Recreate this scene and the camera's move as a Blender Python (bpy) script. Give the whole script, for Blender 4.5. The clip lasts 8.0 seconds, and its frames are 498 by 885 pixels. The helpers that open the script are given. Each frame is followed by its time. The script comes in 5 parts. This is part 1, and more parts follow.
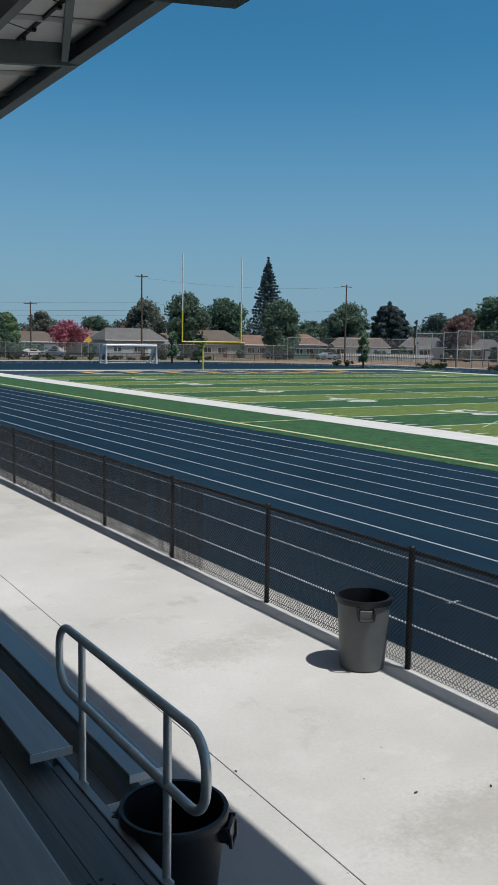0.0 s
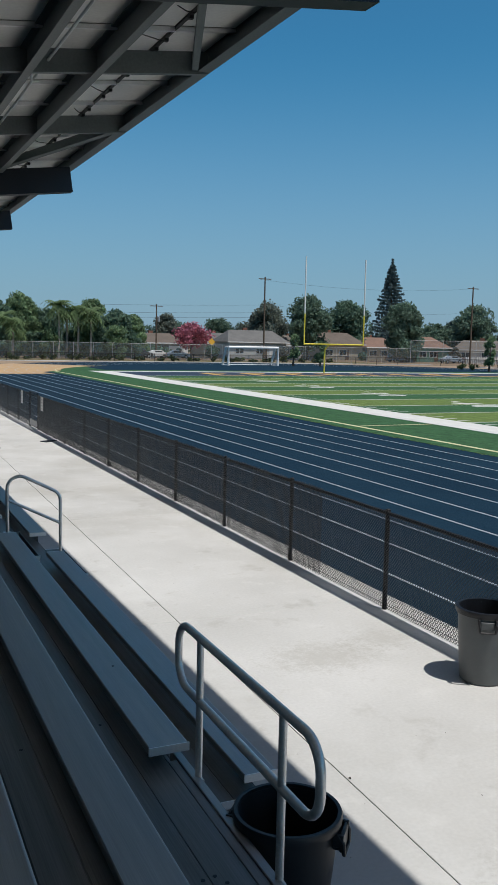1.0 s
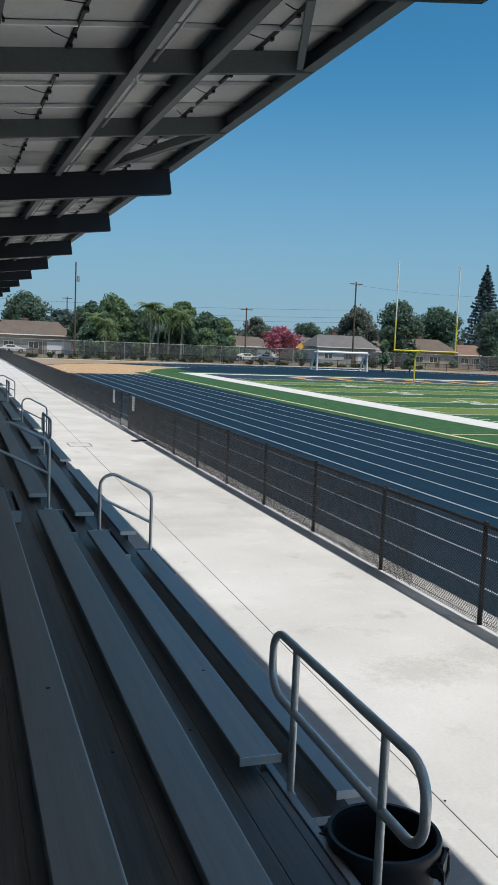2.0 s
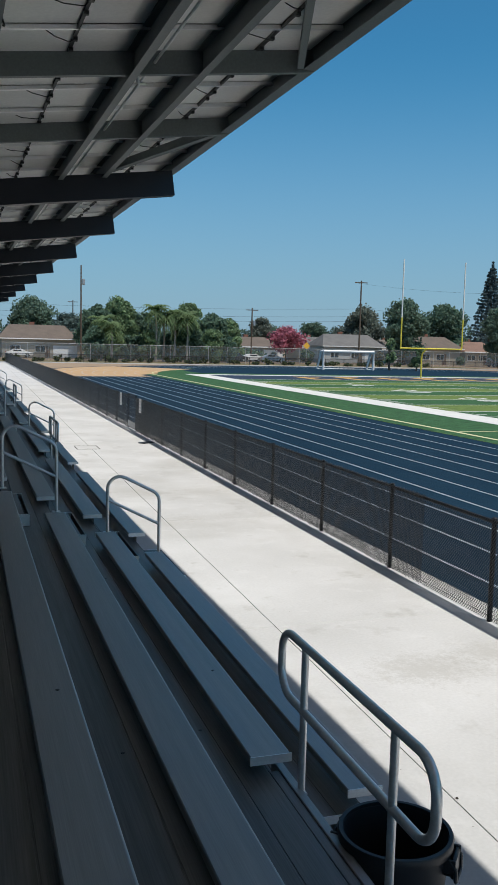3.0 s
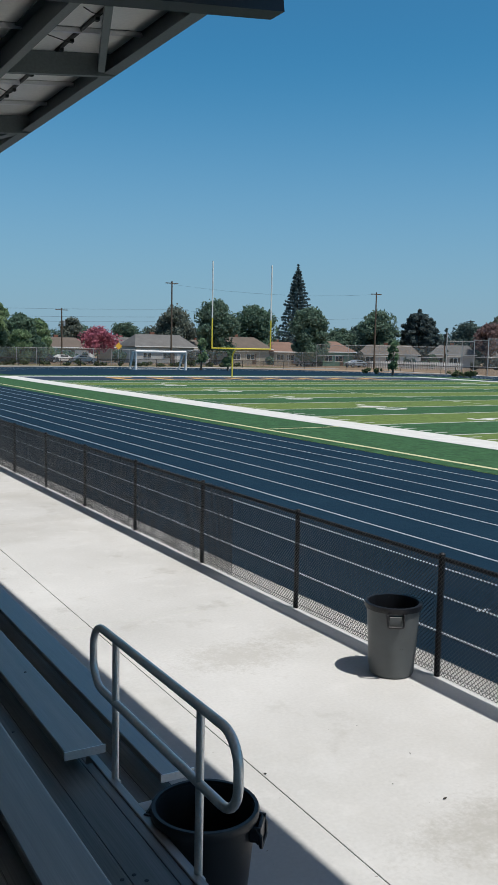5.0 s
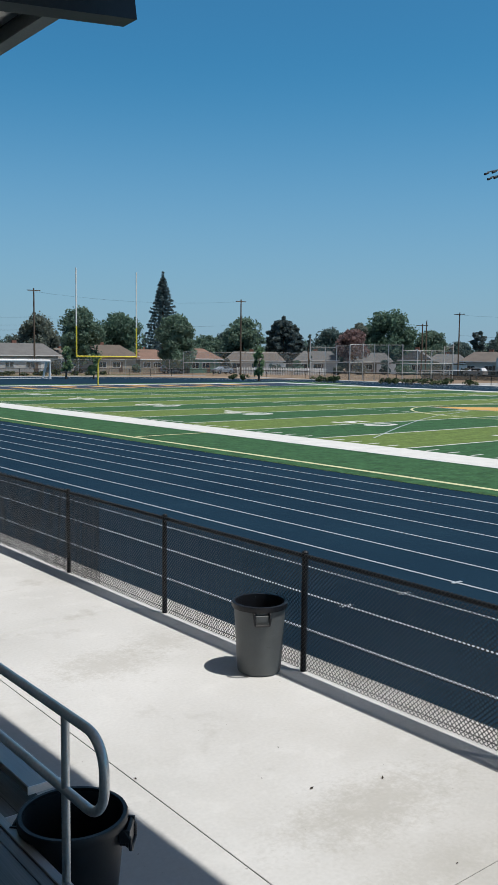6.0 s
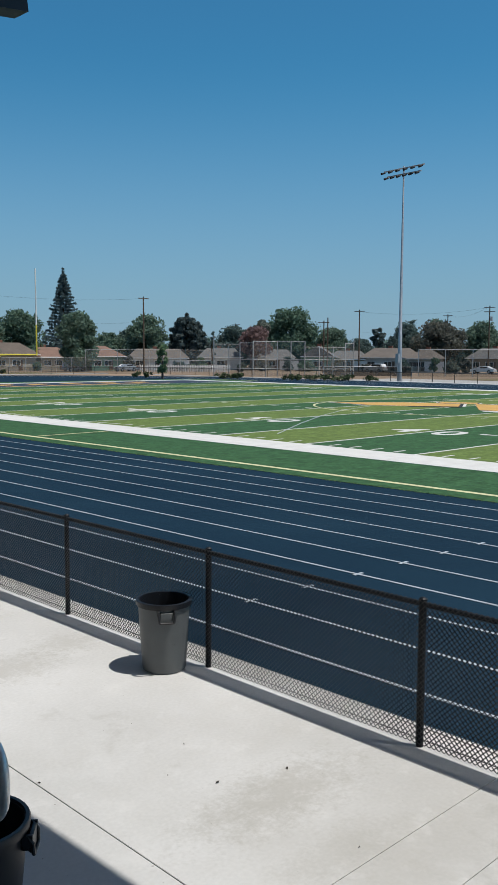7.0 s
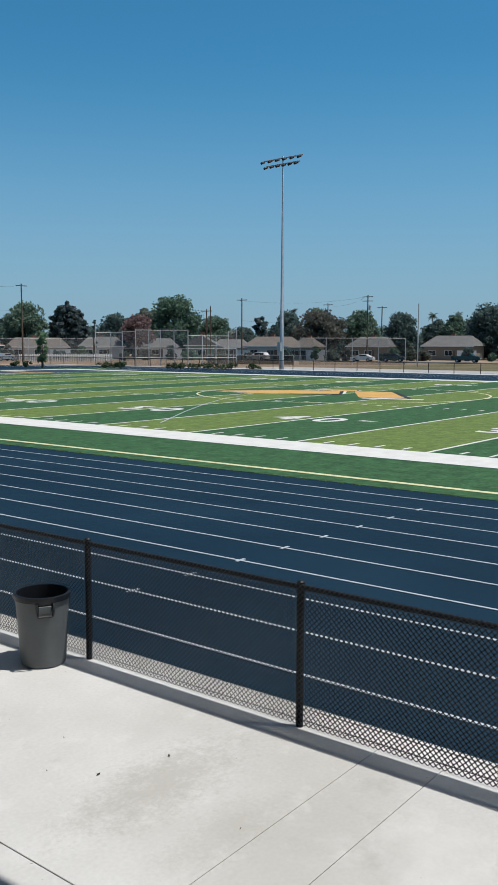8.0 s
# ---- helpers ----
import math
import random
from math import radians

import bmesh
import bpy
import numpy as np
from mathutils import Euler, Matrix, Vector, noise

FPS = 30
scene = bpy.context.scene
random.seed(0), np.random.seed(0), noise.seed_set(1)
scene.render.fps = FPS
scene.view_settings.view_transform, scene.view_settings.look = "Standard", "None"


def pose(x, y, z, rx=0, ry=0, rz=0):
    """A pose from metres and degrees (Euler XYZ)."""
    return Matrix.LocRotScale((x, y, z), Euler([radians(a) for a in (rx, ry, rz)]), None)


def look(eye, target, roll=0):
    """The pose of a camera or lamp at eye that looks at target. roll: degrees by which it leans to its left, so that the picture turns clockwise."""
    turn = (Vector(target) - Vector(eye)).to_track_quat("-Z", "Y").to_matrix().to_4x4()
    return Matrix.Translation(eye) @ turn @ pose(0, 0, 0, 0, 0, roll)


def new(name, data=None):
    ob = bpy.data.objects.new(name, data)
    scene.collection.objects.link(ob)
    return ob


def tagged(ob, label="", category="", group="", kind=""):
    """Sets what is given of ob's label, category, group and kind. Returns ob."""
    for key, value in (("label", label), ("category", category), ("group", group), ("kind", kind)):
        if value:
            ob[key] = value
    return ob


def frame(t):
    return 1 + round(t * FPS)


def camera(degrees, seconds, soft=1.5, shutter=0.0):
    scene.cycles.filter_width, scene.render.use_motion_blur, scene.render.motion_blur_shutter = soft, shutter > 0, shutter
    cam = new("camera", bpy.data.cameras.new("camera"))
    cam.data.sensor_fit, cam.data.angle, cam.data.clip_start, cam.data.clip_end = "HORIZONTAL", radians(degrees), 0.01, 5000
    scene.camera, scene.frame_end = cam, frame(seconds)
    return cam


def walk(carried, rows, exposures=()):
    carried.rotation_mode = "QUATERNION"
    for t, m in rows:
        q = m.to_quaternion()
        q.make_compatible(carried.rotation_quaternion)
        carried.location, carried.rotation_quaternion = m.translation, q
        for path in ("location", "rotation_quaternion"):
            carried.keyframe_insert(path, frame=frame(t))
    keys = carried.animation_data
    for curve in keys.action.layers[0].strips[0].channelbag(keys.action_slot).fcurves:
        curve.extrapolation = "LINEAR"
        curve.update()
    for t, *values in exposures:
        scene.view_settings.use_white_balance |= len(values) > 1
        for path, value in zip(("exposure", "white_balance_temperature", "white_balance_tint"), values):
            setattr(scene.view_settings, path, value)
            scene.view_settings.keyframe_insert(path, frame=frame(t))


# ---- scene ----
cam = camera(31.5, 8.0, soft=1.05)
PATH = [
    (0, (-5.652, -6.124, 3.09), (-4.601, -4.438, 2.865), 0.9),
    (0.5, (-5.637, -6.167, 3.091), (-4.705, -4.414, 2.856), 0.7),
    (1, (-5.663, -6.126, 3.103), (-4.85, -4.312, 2.878), 1.2),
    (1.5, (-5.677, -6.025, 3.089), (-4.951, -4.174, 2.874), 2.4),
    (2, (-5.7, -5.954, 3.079), (-5.067, -4.07, 2.858), 2.3),
    (3.5, (-5.683, -5.96, 3.071), (-5.05, -4.076, 2.851), 0.8),
    (4, (-5.703, -6.041, 3.076), (-4.949, -4.201, 2.86), 1.1),
    (4.5, (-5.714, -6.114, 3.092), (-4.839, -4.328, 2.876), 1.3),
    (6, (-5.71, -6.26, 3.065), (-4.468, -4.704, 2.875), 0.6),
    (6.5, (-5.701, -6.286, 3.069), (-4.365, -4.809, 2.883), 0.3),
    (7, (-5.705, -6.304, 3.068), (-4.303, -4.891, 2.873), 0.3),
    (7.5, (-5.705, -6.336, 3.069), (-4.235, -4.996, 2.866), 0.2),
    (8, (-5.658, -6.341, 3.055), (-4.086, -5.125, 2.836), 0.2),
]
walk(cam, [(t, look(eye, target, roll)) for t, eye, target, roll in PATH],
     exposures=((0, -0.17), (1.0, -0.10), (1.5, 0.04), (2.0, 0.06), (3.5, 0.03), (4.5, -0.02), (6.0, 0.03), (7.0, -0.05), (7.5, -0.10), (8.0, 0.03)))

# ---- light ----
SUN = Vector((0.203, -0.37, 1.0)).normalized()
world = bpy.data.worlds.new("sky")
scene.world = world
world.use_nodes = True
wn = world.node_tree.nodes
sky = wn.new("ShaderNodeTexSky")
sky.sky_type, sky.sun_disc = "NISHITA", False
sky.sun_elevation = math.asin(SUN.z)
sky.sun_rotation = math.atan2(SUN.x, SUN.y)
sky.air_density, sky.dust_density, sky.ozone_density = 1.0, 0.5, 3.0
wn["Background"].inputs[1].default_value = 0.08
wl = world.node_tree.links
# clear summer air: deeper cyan blue below 40 degrees, pale blue haze low down
tint = wn.new("ShaderNodeMix")
tint.data_type, tint.blend_type = "RGBA", "MULTIPLY"
tint.inputs["B"].default_value = (0.38, 1.08, 1.26, 1)
wl.new(sky.outputs[0], tint.inputs["A"])
geo, sep = wn.new("ShaderNodeTexCoord"), wn.new("ShaderNodeSeparateXYZ")
wl.new(geo.outputs["Generated"], sep.inputs[0])
low = wn.new("ShaderNodeMapRange")
low.interpolation_type = "SMOOTHSTEP"
low.inputs["From Min"].default_value, low.inputs["From Max"].default_value = -0.05, 0.32
low.inputs["To Min"].default_value, low.inputs["To Max"].default_value = 0.85, 0.0
wl.new(sep.outputs["Z"], low.inputs["Value"])
high = wn.new("ShaderNodeMapRange")
high.interpolation_type = "SMOOTHSTEP"
high.inputs["From Min"].default_value, high.inputs["From Max"].default_value = 0.36, 0.66
high.inputs["To Min"].default_value, high.inputs["To Max"].default_value = 1.0, 0.0
wl.new(sep.outputs["Z"], high.inputs["Value"])
wl.new(high.outputs[0], tint.inputs["Factor"])
# the unseen sky overhead is warmed, added so that shade comes out less blue
zenith_warm = wn.new("ShaderNodeMix")
zenith_warm.data_type, zenith_warm.blend_type = "RGBA", "MULTIPLY"
zenith_warm.inputs["B"].default_value = (1.32, 1.08, 0.93, 1)
top = wn.new("ShaderNodeMath")
top.operation = "SUBTRACT"
top.inputs[0].default_value = 1.0
wl.new(high.outputs[0], top.inputs[1])
wl.new(top.outputs[0], zenith_warm.inputs["Factor"])
wl.new(tint.outputs["Result"], zenith_warm.inputs["A"])
haze = wn.new("ShaderNodeMix")
haze.data_type = "RGBA"
haze.inputs["B"].default_value = (3.5, 4.75, 6.6, 1)
wl.new(low.outputs[0], haze.inputs["Factor"])
wl.new(zenith_warm.outputs["Result"], haze.inputs["A"])
wl.new(haze.outputs["Result"], wn["Background"].inputs[0])
sun = new("sun", bpy.data.lights.new("sun", "SUN"))
sun.data.energy, sun.data.angle, sun.data.color = 4.0, radians(0.53), (1.0, 0.96, 0.9)
sun.matrix_world = look((0, 0, 60), Vector((0, 0, 60)) - SUN)
scene.view_settings.exposure = 0.0


# ---- materials ----
def mat(name, col, rough=0.6, metal=0.0, var=0.15, scale=1.5, fine=60.0, bump=0.15, depth=0.004, rnd=0.0, stretch=(1, 1, 1), spec=0.5, alt=None, island=0.0):
    """A surface with variation at two scales; alt: a second colour that the broad variation turns to."""
    m = bpy.data.materials.new(name)
    m.use_nodes = True
    n, l = m.node_tree.nodes, m.node_tree.links
    b = n["Principled BSDF"]
    tc = n.new("ShaderNodeTexCoord")
    mp = n.new("ShaderNodeMapping")
    mp.inputs["Scale"].default_value = stretch
    l.new(tc.outputs["Object"], mp.inputs[0])
    broad, grain = n.new("ShaderNodeTexNoise"), n.new("ShaderNodeTexNoise")
    for t, s, d in ((broad, scale, 5.0), (grain, fine, 3.0)):
        t.inputs["Scale"].default_value, t.inputs["Detail"].default_value = s, d
        l.new(mp.outputs[0], t.inputs["Vector"])
    ramp = n.new("ShaderNodeValToRGB")
    a = alt or tuple(c * (1 + var) for c in col)
    ramp.color_ramp.elements[0].color = (*[c * (1 - var) for c in col], 1)
    ramp.color_ramp.elements[1].color = (*a, 1)
    ramp.color_ramp.elements[0].position, ramp.color_ramp.elements[1].position = 0.3, 0.7
    l.new(broad.outputs["Fac"], ramp.inputs[0])
    hsv = n.new("ShaderNodeHueSaturation")
    l.new(ramp.outputs[0], hsv.inputs["Color"])
    mr = n.new("ShaderNodeMapRange")
    mr.inputs["From Min"].default_value, mr.inputs["From Max"].default_value = 0.25, 0.75
    mr.inputs["To Min"].default_value, mr.inputs["To Max"].default_value = 1 - var, 1 + var
    l.new(grain.outputs["Fac"], mr.inputs["Value"])
    out = mr.outputs[0]
    if rnd or island:
        src = n.new("ShaderNodeObjectInfo").outputs["Random"] if rnd else n.new("ShaderNodeNewGeometry").outputs["Random Per Island"]
        r2 = n.new("ShaderNodeMapRange")
        k = rnd or island
        r2.inputs["To Min"].default_value, r2.inputs["To Max"].default_value = 1 - k, 1 + k
        l.new(src, r2.inputs["Value"])
        mul = n.new("ShaderNodeMath")
        mul.operation = "MULTIPLY"
        l.new(out, mul.inputs[0])
        l.new(r2.outputs[0], mul.inputs[1])
        out = mul.outputs[0]
    l.new(out, hsv.inputs["Value"])
    l.new(hsv.outputs[0], b.inputs["Base Color"])
    b.inputs["Metallic"].default_value = metal
    b.inputs["Specular IOR Level"].default_value = spec
    rr = n.new("ShaderNodeMapRange")
    rr.inputs["To Min"].default_value, rr.inputs["To Max"].default_value = max(rough - 0.12, 0.03), min(rough + 0.12, 1)
    l.new(broad.outputs["Fac"], rr.inputs["Value"])
    l.new(rr.outputs[0], b.inputs["Roughness"])
    if bump:
        bp = n.new("ShaderNodeBump")
        bp.inputs["Strength"].default_value, bp.inputs["Distance"].default_value = bump, depth
        l.new(grain.outputs["Fac"], bp.inputs["Height"])
        l.new(bp.outputs[0], b.inputs["Normal"])
    return m


def mesh_sheet_mat(name, col, cover):
    """Distant chain-link: fine wires that cover a share of the sheet."""
    m = mat(name, col, 0.5, 0.4, bump=0)
    n, l = m.node_tree.nodes, m.node_tree.links
    tr, mix = n.new("ShaderNodeBsdfTransparent"), n.new("ShaderNodeMixShader")
    mix.inputs[0].default_value = cover
    l.new(tr.outputs[0], mix.inputs[1])
    l.new(n["Principled BSDF"].outputs[0], mix.inputs[2])
    l.new(mix.outputs[0], n["Material Output"].inputs[0])
    return m


def concrete_mat():
    m = mat("concrete", (0.515, 0.516, 0.503), 0.88, var=0.05, scale=0.55, fine=32, bump=0.1, alt=(0.598, 0.600, 0.593), rnd=0.03, spec=0.25)
    n, l = m.node_tree.nodes, m.node_tree.links
    b = n["Principled BSDF"]
    src = b.inputs["Base Color"].links[0].from_socket
    tc = n.new("ShaderNodeTexCoord")
    for scale, lo, hi, col, amount, detail in ((0.22, 0.52, 0.70, (0.36, 0.345, 0.305, 1), 0.42, 6), (0.9, 0.60, 0.72, (0.30, 0.29, 0.26, 1), 0.5, 9), (0.6, 0.56, 0.70, (0.69, 0.695, 0.69, 1), 0.42, 9), (3.2, 0.57, 0.66, (0.69, 0.69, 0.68, 1), 0.2, 8), (2.3, 0.62, 0.70, (0.40, 0.385, 0.35, 1), 0.4, 10), (17.0, 0.745, 0.77, (0.16, 0.15, 0.135, 1), 0.6, 2)):
        t, r, x = n.new("ShaderNodeTexNoise"), n.new("ShaderNodeMapRange"), n.new("ShaderNodeMix")
        mp = n.new("ShaderNodeMapping")
        mp.inputs["Location"].default_value = (scale * 37.0, scale * 11.0, 0)
        l.new(tc.outputs["Object"], mp.inputs[0])
        l.new(mp.outputs[0], t.inputs["Vector"])
        t.inputs["Scale"].default_value, t.inputs["Detail"].default_value, t.inputs["Roughness"].default_value = scale, detail, 0.62
        r.inputs["From Min"].default_value, r.inputs["From Max"].default_value, r.inputs["To Max"].default_value = lo, hi, amount
        l.new(t.outputs["Fac"], r.inputs["Value"])
        x.data_type = "RGBA"
        x.inputs["B"].default_value = col
        l.new(r.outputs[0], x.inputs["Factor"])
        l.new(src, x.inputs["A"])
        src = x.outputs["Result"]
    for cx, cy, rx, ry, amount in ((-1.35, -2.25, 1.0, 0.42, 0.4), (-1.45, 1.35, 0.75, 0.5, 0.36), (-0.6, 1.6, 0.5, 0.4, 0.26), (-1.2, 9.0, 1.6, 0.5, 0.2), (-1.6, -3.0, 0.7, 0.25, 0.2)):
        mp, ln, t, sm, r, x = n.new("ShaderNodeMapping"), n.new("ShaderNodeVectorMath"), n.new("ShaderNodeTexNoise"), n.new("ShaderNodeMath"), n.new("ShaderNodeMapRange"), n.new("ShaderNodeMix")
        mp.vector_type = "TEXTURE"
        mp.inputs["Location"].default_value, mp.inputs["Scale"].default_value = (cx, cy, 0), (rx, ry, 1)
        l.new(tc.outputs["Object"], mp.inputs[0])
        ln.operation = "LENGTH"
        l.new(mp.outputs[0], ln.inputs[0])
        t.inputs["Scale"].default_value, t.inputs["Detail"].default_value, t.inputs["Roughness"].default_value = 8.0, 12.0, 0.78
        l.new(tc.outputs["Object"], t.inputs["Vector"])
        sm.operation = "MULTIPLY_ADD"
        sm.inputs[1].default_value = 3.0
        l.new(t.outputs["Fac"], sm.inputs[0])
        l.new(ln.outputs["Value"], sm.inputs[2])
        r.interpolation_type = "SMOOTHSTEP"
        r.inputs["From Min"].default_value, r.inputs["From Max"].default_value = 1.6, 2.6
        r.inputs["To Min"].default_value, r.inputs["To Max"].default_value = amount, 0.0
        l.new(sm.outputs[0], r.inputs["Value"])
        x.data_type = "RGBA"
        x.inputs["B"].default_value = (0.31, 0.295, 0.255, 1)
        l.new(r.outputs[0], x.inputs["Factor"])
        l.new(src, x.inputs["A"])
        src = x.outputs["Result"]
    l.new(src, b.inputs["Base Color"])
    return m


M = {
    "concrete": concrete_mat(),
    "joint": mat("joint_filler", (0.10, 0.095, 0.085), 0.9),
    "track": mat("track_rubber", (0.0056, 0.0246, 0.0475), 0.85, spec=0.11, var=0.12, scale=0.35, fine=180, bump=0.5, alt=(0.0088, 0.0310, 0.0550)),
    "orange": mat("ochre_rubber", (0.47, 0.31, 0.16), 0.8, var=0.08, scale=0.4, fine=120, bump=0.4),
    "turf_dark": mat("turf_dark", (0.040, 0.104, 0.044), 0.9, spec=0.15, var=0.30, scale=2.2, fine=8, bump=0.8, depth=0.02),
    "turf_light": mat("turf_light", (0.122, 0.178, 0.050), 0.9, spec=0.15, var=0.25, scale=2.2, fine=8, bump=0.8, depth=0.02),
    "fringe": mat("turf_fringe", (0.12, 0.17, 0.05), 0.9, var=0.2, scale=3, fine=20, bump=0, island=0.4),
    "white_line": mat("white_paint", (0.63, 0.63, 0.605), 0.8, spec=0.2, var=0.07, scale=2, fine=90),
    "lane_line": mat("lane_paint", (0.41, 0.46, 0.51), 0.7, var=0.12, scale=3, fine=90),
    "yellow_line": mat("yellow_paint", (0.61, 0.59, 0.34), 0.7, var=0.10, scale=2),
    "gold": mat("gold_turf", (0.56, 0.33, 0.09), 0.85, var=0.1, scale=0.8, fine=60),
    "navy": mat("navy_turf", (0.012, 0.028, 0.060), 0.85, var=0.1, scale=0.8, fine=60),
    "black_turf": mat("black_turf", (0.015, 0.017, 0.02), 0.85),
    "dirt": mat("dry_dirt", (0.30, 0.215, 0.145), 0.95, var=0.18, scale=0.06, fine=2.5, bump=0.4, depth=0.03, alt=(0.36, 0.27, 0.18)),
    "dry_grass": mat("dry_grass", (0.17, 0.16, 0.07), 0.95, var=0.25, scale=0.12, fine=3, bump=0.4, depth=0.05, alt=(0.27, 0.22, 0.12)),
    "asphalt": mat("asphalt", (0.055, 0.055, 0.056), 0.9, var=0.15, scale=0.3, fine=30),
    "aluminium": mat("aluminium", (0.425, 0.42, 0.41), 0.46, 0.84, var=0.10, scale=3, fine=40, bump=0.04, stretch=(6, 0.08, 6), rnd=0.05),
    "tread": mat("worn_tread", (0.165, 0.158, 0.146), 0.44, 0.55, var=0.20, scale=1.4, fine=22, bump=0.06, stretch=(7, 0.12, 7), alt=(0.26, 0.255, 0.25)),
    "galvanised": mat("galvanised_steel", (0.66, 0.66, 0.655), 0.36, 0.62, var=0.10, scale=6, fine=60, bump=0.08),
    "vinyl": mat("black_vinyl", (0.0065, 0.0085, 0.012), 0.5, spec=0.3, var=0.2, scale=4, fine=40, bump=0.1),
    "wire": mat("vinyl_wire", (0.015, 0.018, 0.022), 0.44, spec=0.62, var=0.15, scale=4, bump=0),
    "riser": mat("dull_riser", (0.10, 0.098, 0.094), 0.7, 0.2, var=0.15, scale=1.5, fine=25, stretch=(1, 0.3, 3)),
    "grey_plastic": mat("grey_plastic", (0.100, 0.110, 0.113), 0.5, var=0.10, scale=5, fine=120, bump=0.15),
    "black_plastic": mat("black_plastic", (0.015, 0.0155, 0.018), 0.42, var=0.15, scale=5, fine=120, bump=0.12),
    "liner": mat("black_bag", (0.007, 0.008, 0.011), 0.4, var=0.2, scale=9, fine=60, bump=0.5, depth=0.006),
    "steel": mat("grey_painted_steel", (0.165, 0.185, 0.185), 0.5, 0.2, var=0.10, scale=1.5, fine=40, bump=0.06),
    "navy_steel": mat("navy_painted_steel", (0.010, 0.013, 0.021), 0.45, 0.1, var=0.12, scale=1.5, fine=40, bump=0.05),
    "backsheet": mat("white_backsheet", (0.86, 0.855, 0.82), 0.55, var=0.05, scale=1.5, fine=25, bump=0.03, rnd=0.10),
    "rail_bright": mat("bright_aluminium", (0.90, 0.90, 0.89), 0.34, 0.75, var=0.05),
    "cell": mat("solar_glass", (0.012, 0.018, 0.04), 0.15, var=0.1),
    "cable": mat("black_cable", (0.01, 0.01, 0.01), 0.5),
    "white_metal": mat("white_metal", (0.78, 0.78, 0.77), 0.45, var=0.06, scale=3),
    "yellow_metal": mat("yellow_metal", (0.72, 0.60, 0.06), 0.45, var=0.06, scale=3),
    "pole_steel": mat("pole_steel", (0.42, 0.44, 0.46), 0.45, 0.6, var=0.08, scale=2),
    "fence_steel": mat("dull_fence_steel", (0.45, 0.46, 0.46), 0.6, 0.3),
    "wood_pole": mat("weathered_pole", (0.10, 0.075, 0.055), 0.9, var=0.25, scale=2, fine=30, stretch=(4, 4, 0.4)),
    "bark": mat("bark", (0.11, 0.08, 0.06), 0.95, var=0.25, scale=4, fine=30, bump=0.6, depth=0.02),
    "link_black": mesh_sheet_mat("far_black_chain_link", (0.02, 0.02, 0.022), 0.35),
    "link_grey": mesh_sheet_mat("far_grey_chain_link", (0.28, 0.29, 0.29), 0.22),
    "screen": mesh_sheet_mat("worn_windscreen", (0.10, 0.105, 0.10), 0.30),
    "dugout_screen": mesh_sheet_mat("dark_windscreen", (0.035, 0.042, 0.04), 0.8),
    "glass": mat("dark_glass", (0.02, 0.025, 0.03), 0.08, var=0.1, spec=0.8, bump=0),
    "tyre": mat("tyre_rubber", (0.015, 0.015, 0.015), 0.85),
    "shrub": mat("shrub_leaves", (0.06, 0.085, 0.03), 0.8, var=0.2, scale=2, fine=9, island=0.35, bump=0),
}


def paint(name, col, rough=0.5, **kw):
    if name not in M:
        M[name] = mat(name, col, rough, **kw)
    return M[name]


def leaf_mat(name, col):
    """Leaves that let a third of the light through."""
    if name in M:
        return M[name]
    # leaf colours lifted by 15 percent, more of the painted distance haze
    m = paint(name, tuple(c * 1.15 for c in col), 0.7, var=0.18, scale=0.5, fine=4, island=0.28, bump=0, spec=0.3)
    n, l = m.node_tree.nodes, m.node_tree.links
    tr, mix = n.new("ShaderNodeBsdfTranslucent"), n.new("ShaderNodeMixShader")
    mix.inputs[0].default_value = 0.5
    l.new(n["Principled BSDF"].inputs["Base Color"].links[0].from_socket, tr.inputs["Color"])
    l.new(n["Principled BSDF"].outputs[0], mix.inputs[1])
    l.new(tr.outputs[0], mix.inputs[2])
    l.new(mix.outputs[0], n["Material Output"].inputs[0])
    return m


# ---- building helpers ----
def link_mesh(name, me, material, parent=None, label=""):
    ob = new(name, me)
    if material and not me.materials:
        me.materials.append(material)
    if parent:
        ob.parent = parent
    if label:
        ob["label"] = label
    return ob


def part(name, bm, material, parent=None, label="", smooth=0):
    me = bpy.data.meshes.new(name)
    bmesh.ops.recalc_face_normals(bm, faces=bm.faces)
    bm.to_mesh(me)
    bm.free()
    if smooth:
        for p in me.polygons:
            p.use_smooth = True
        me.set_sharp_from_angle(angle=radians(smooth))
    return link_mesh(name, me, material, parent, label)


def thing(name, label, category, at=(0, 0, 0), turn=0.0, group="", kind=""):
    e = new(name)
    e.empty_display_size = 0.2
    e.matrix_world = pose(*at, 0, 0, turn)
    return tagged(e, label, category, group, kind)


def box(bm, x0, x1, y0, y1, z0, z1, bevel=0.0):
    r = bmesh.ops.create_cube(bm, size=1.0, matrix=Matrix.Translation(((x0 + x1) / 2, (y0 + y1) / 2, (z0 + z1) / 2)) @ Matrix.Diagonal((abs(x1 - x0), abs(y1 - y0), abs(z1 - z0), 1)))
    if bevel:
        ed = list({e for v in r["verts"] for e in v.link_edges})
        bmesh.ops.bevel(bm, geom=ed, offset=bevel, segments=1, affect="EDGES")
    return bm


def boxes(*dims, bevel=0.0):
    bm = bmesh.new()
    for d in dims:
        box(bm, *d, bevel=bevel)
    return bm


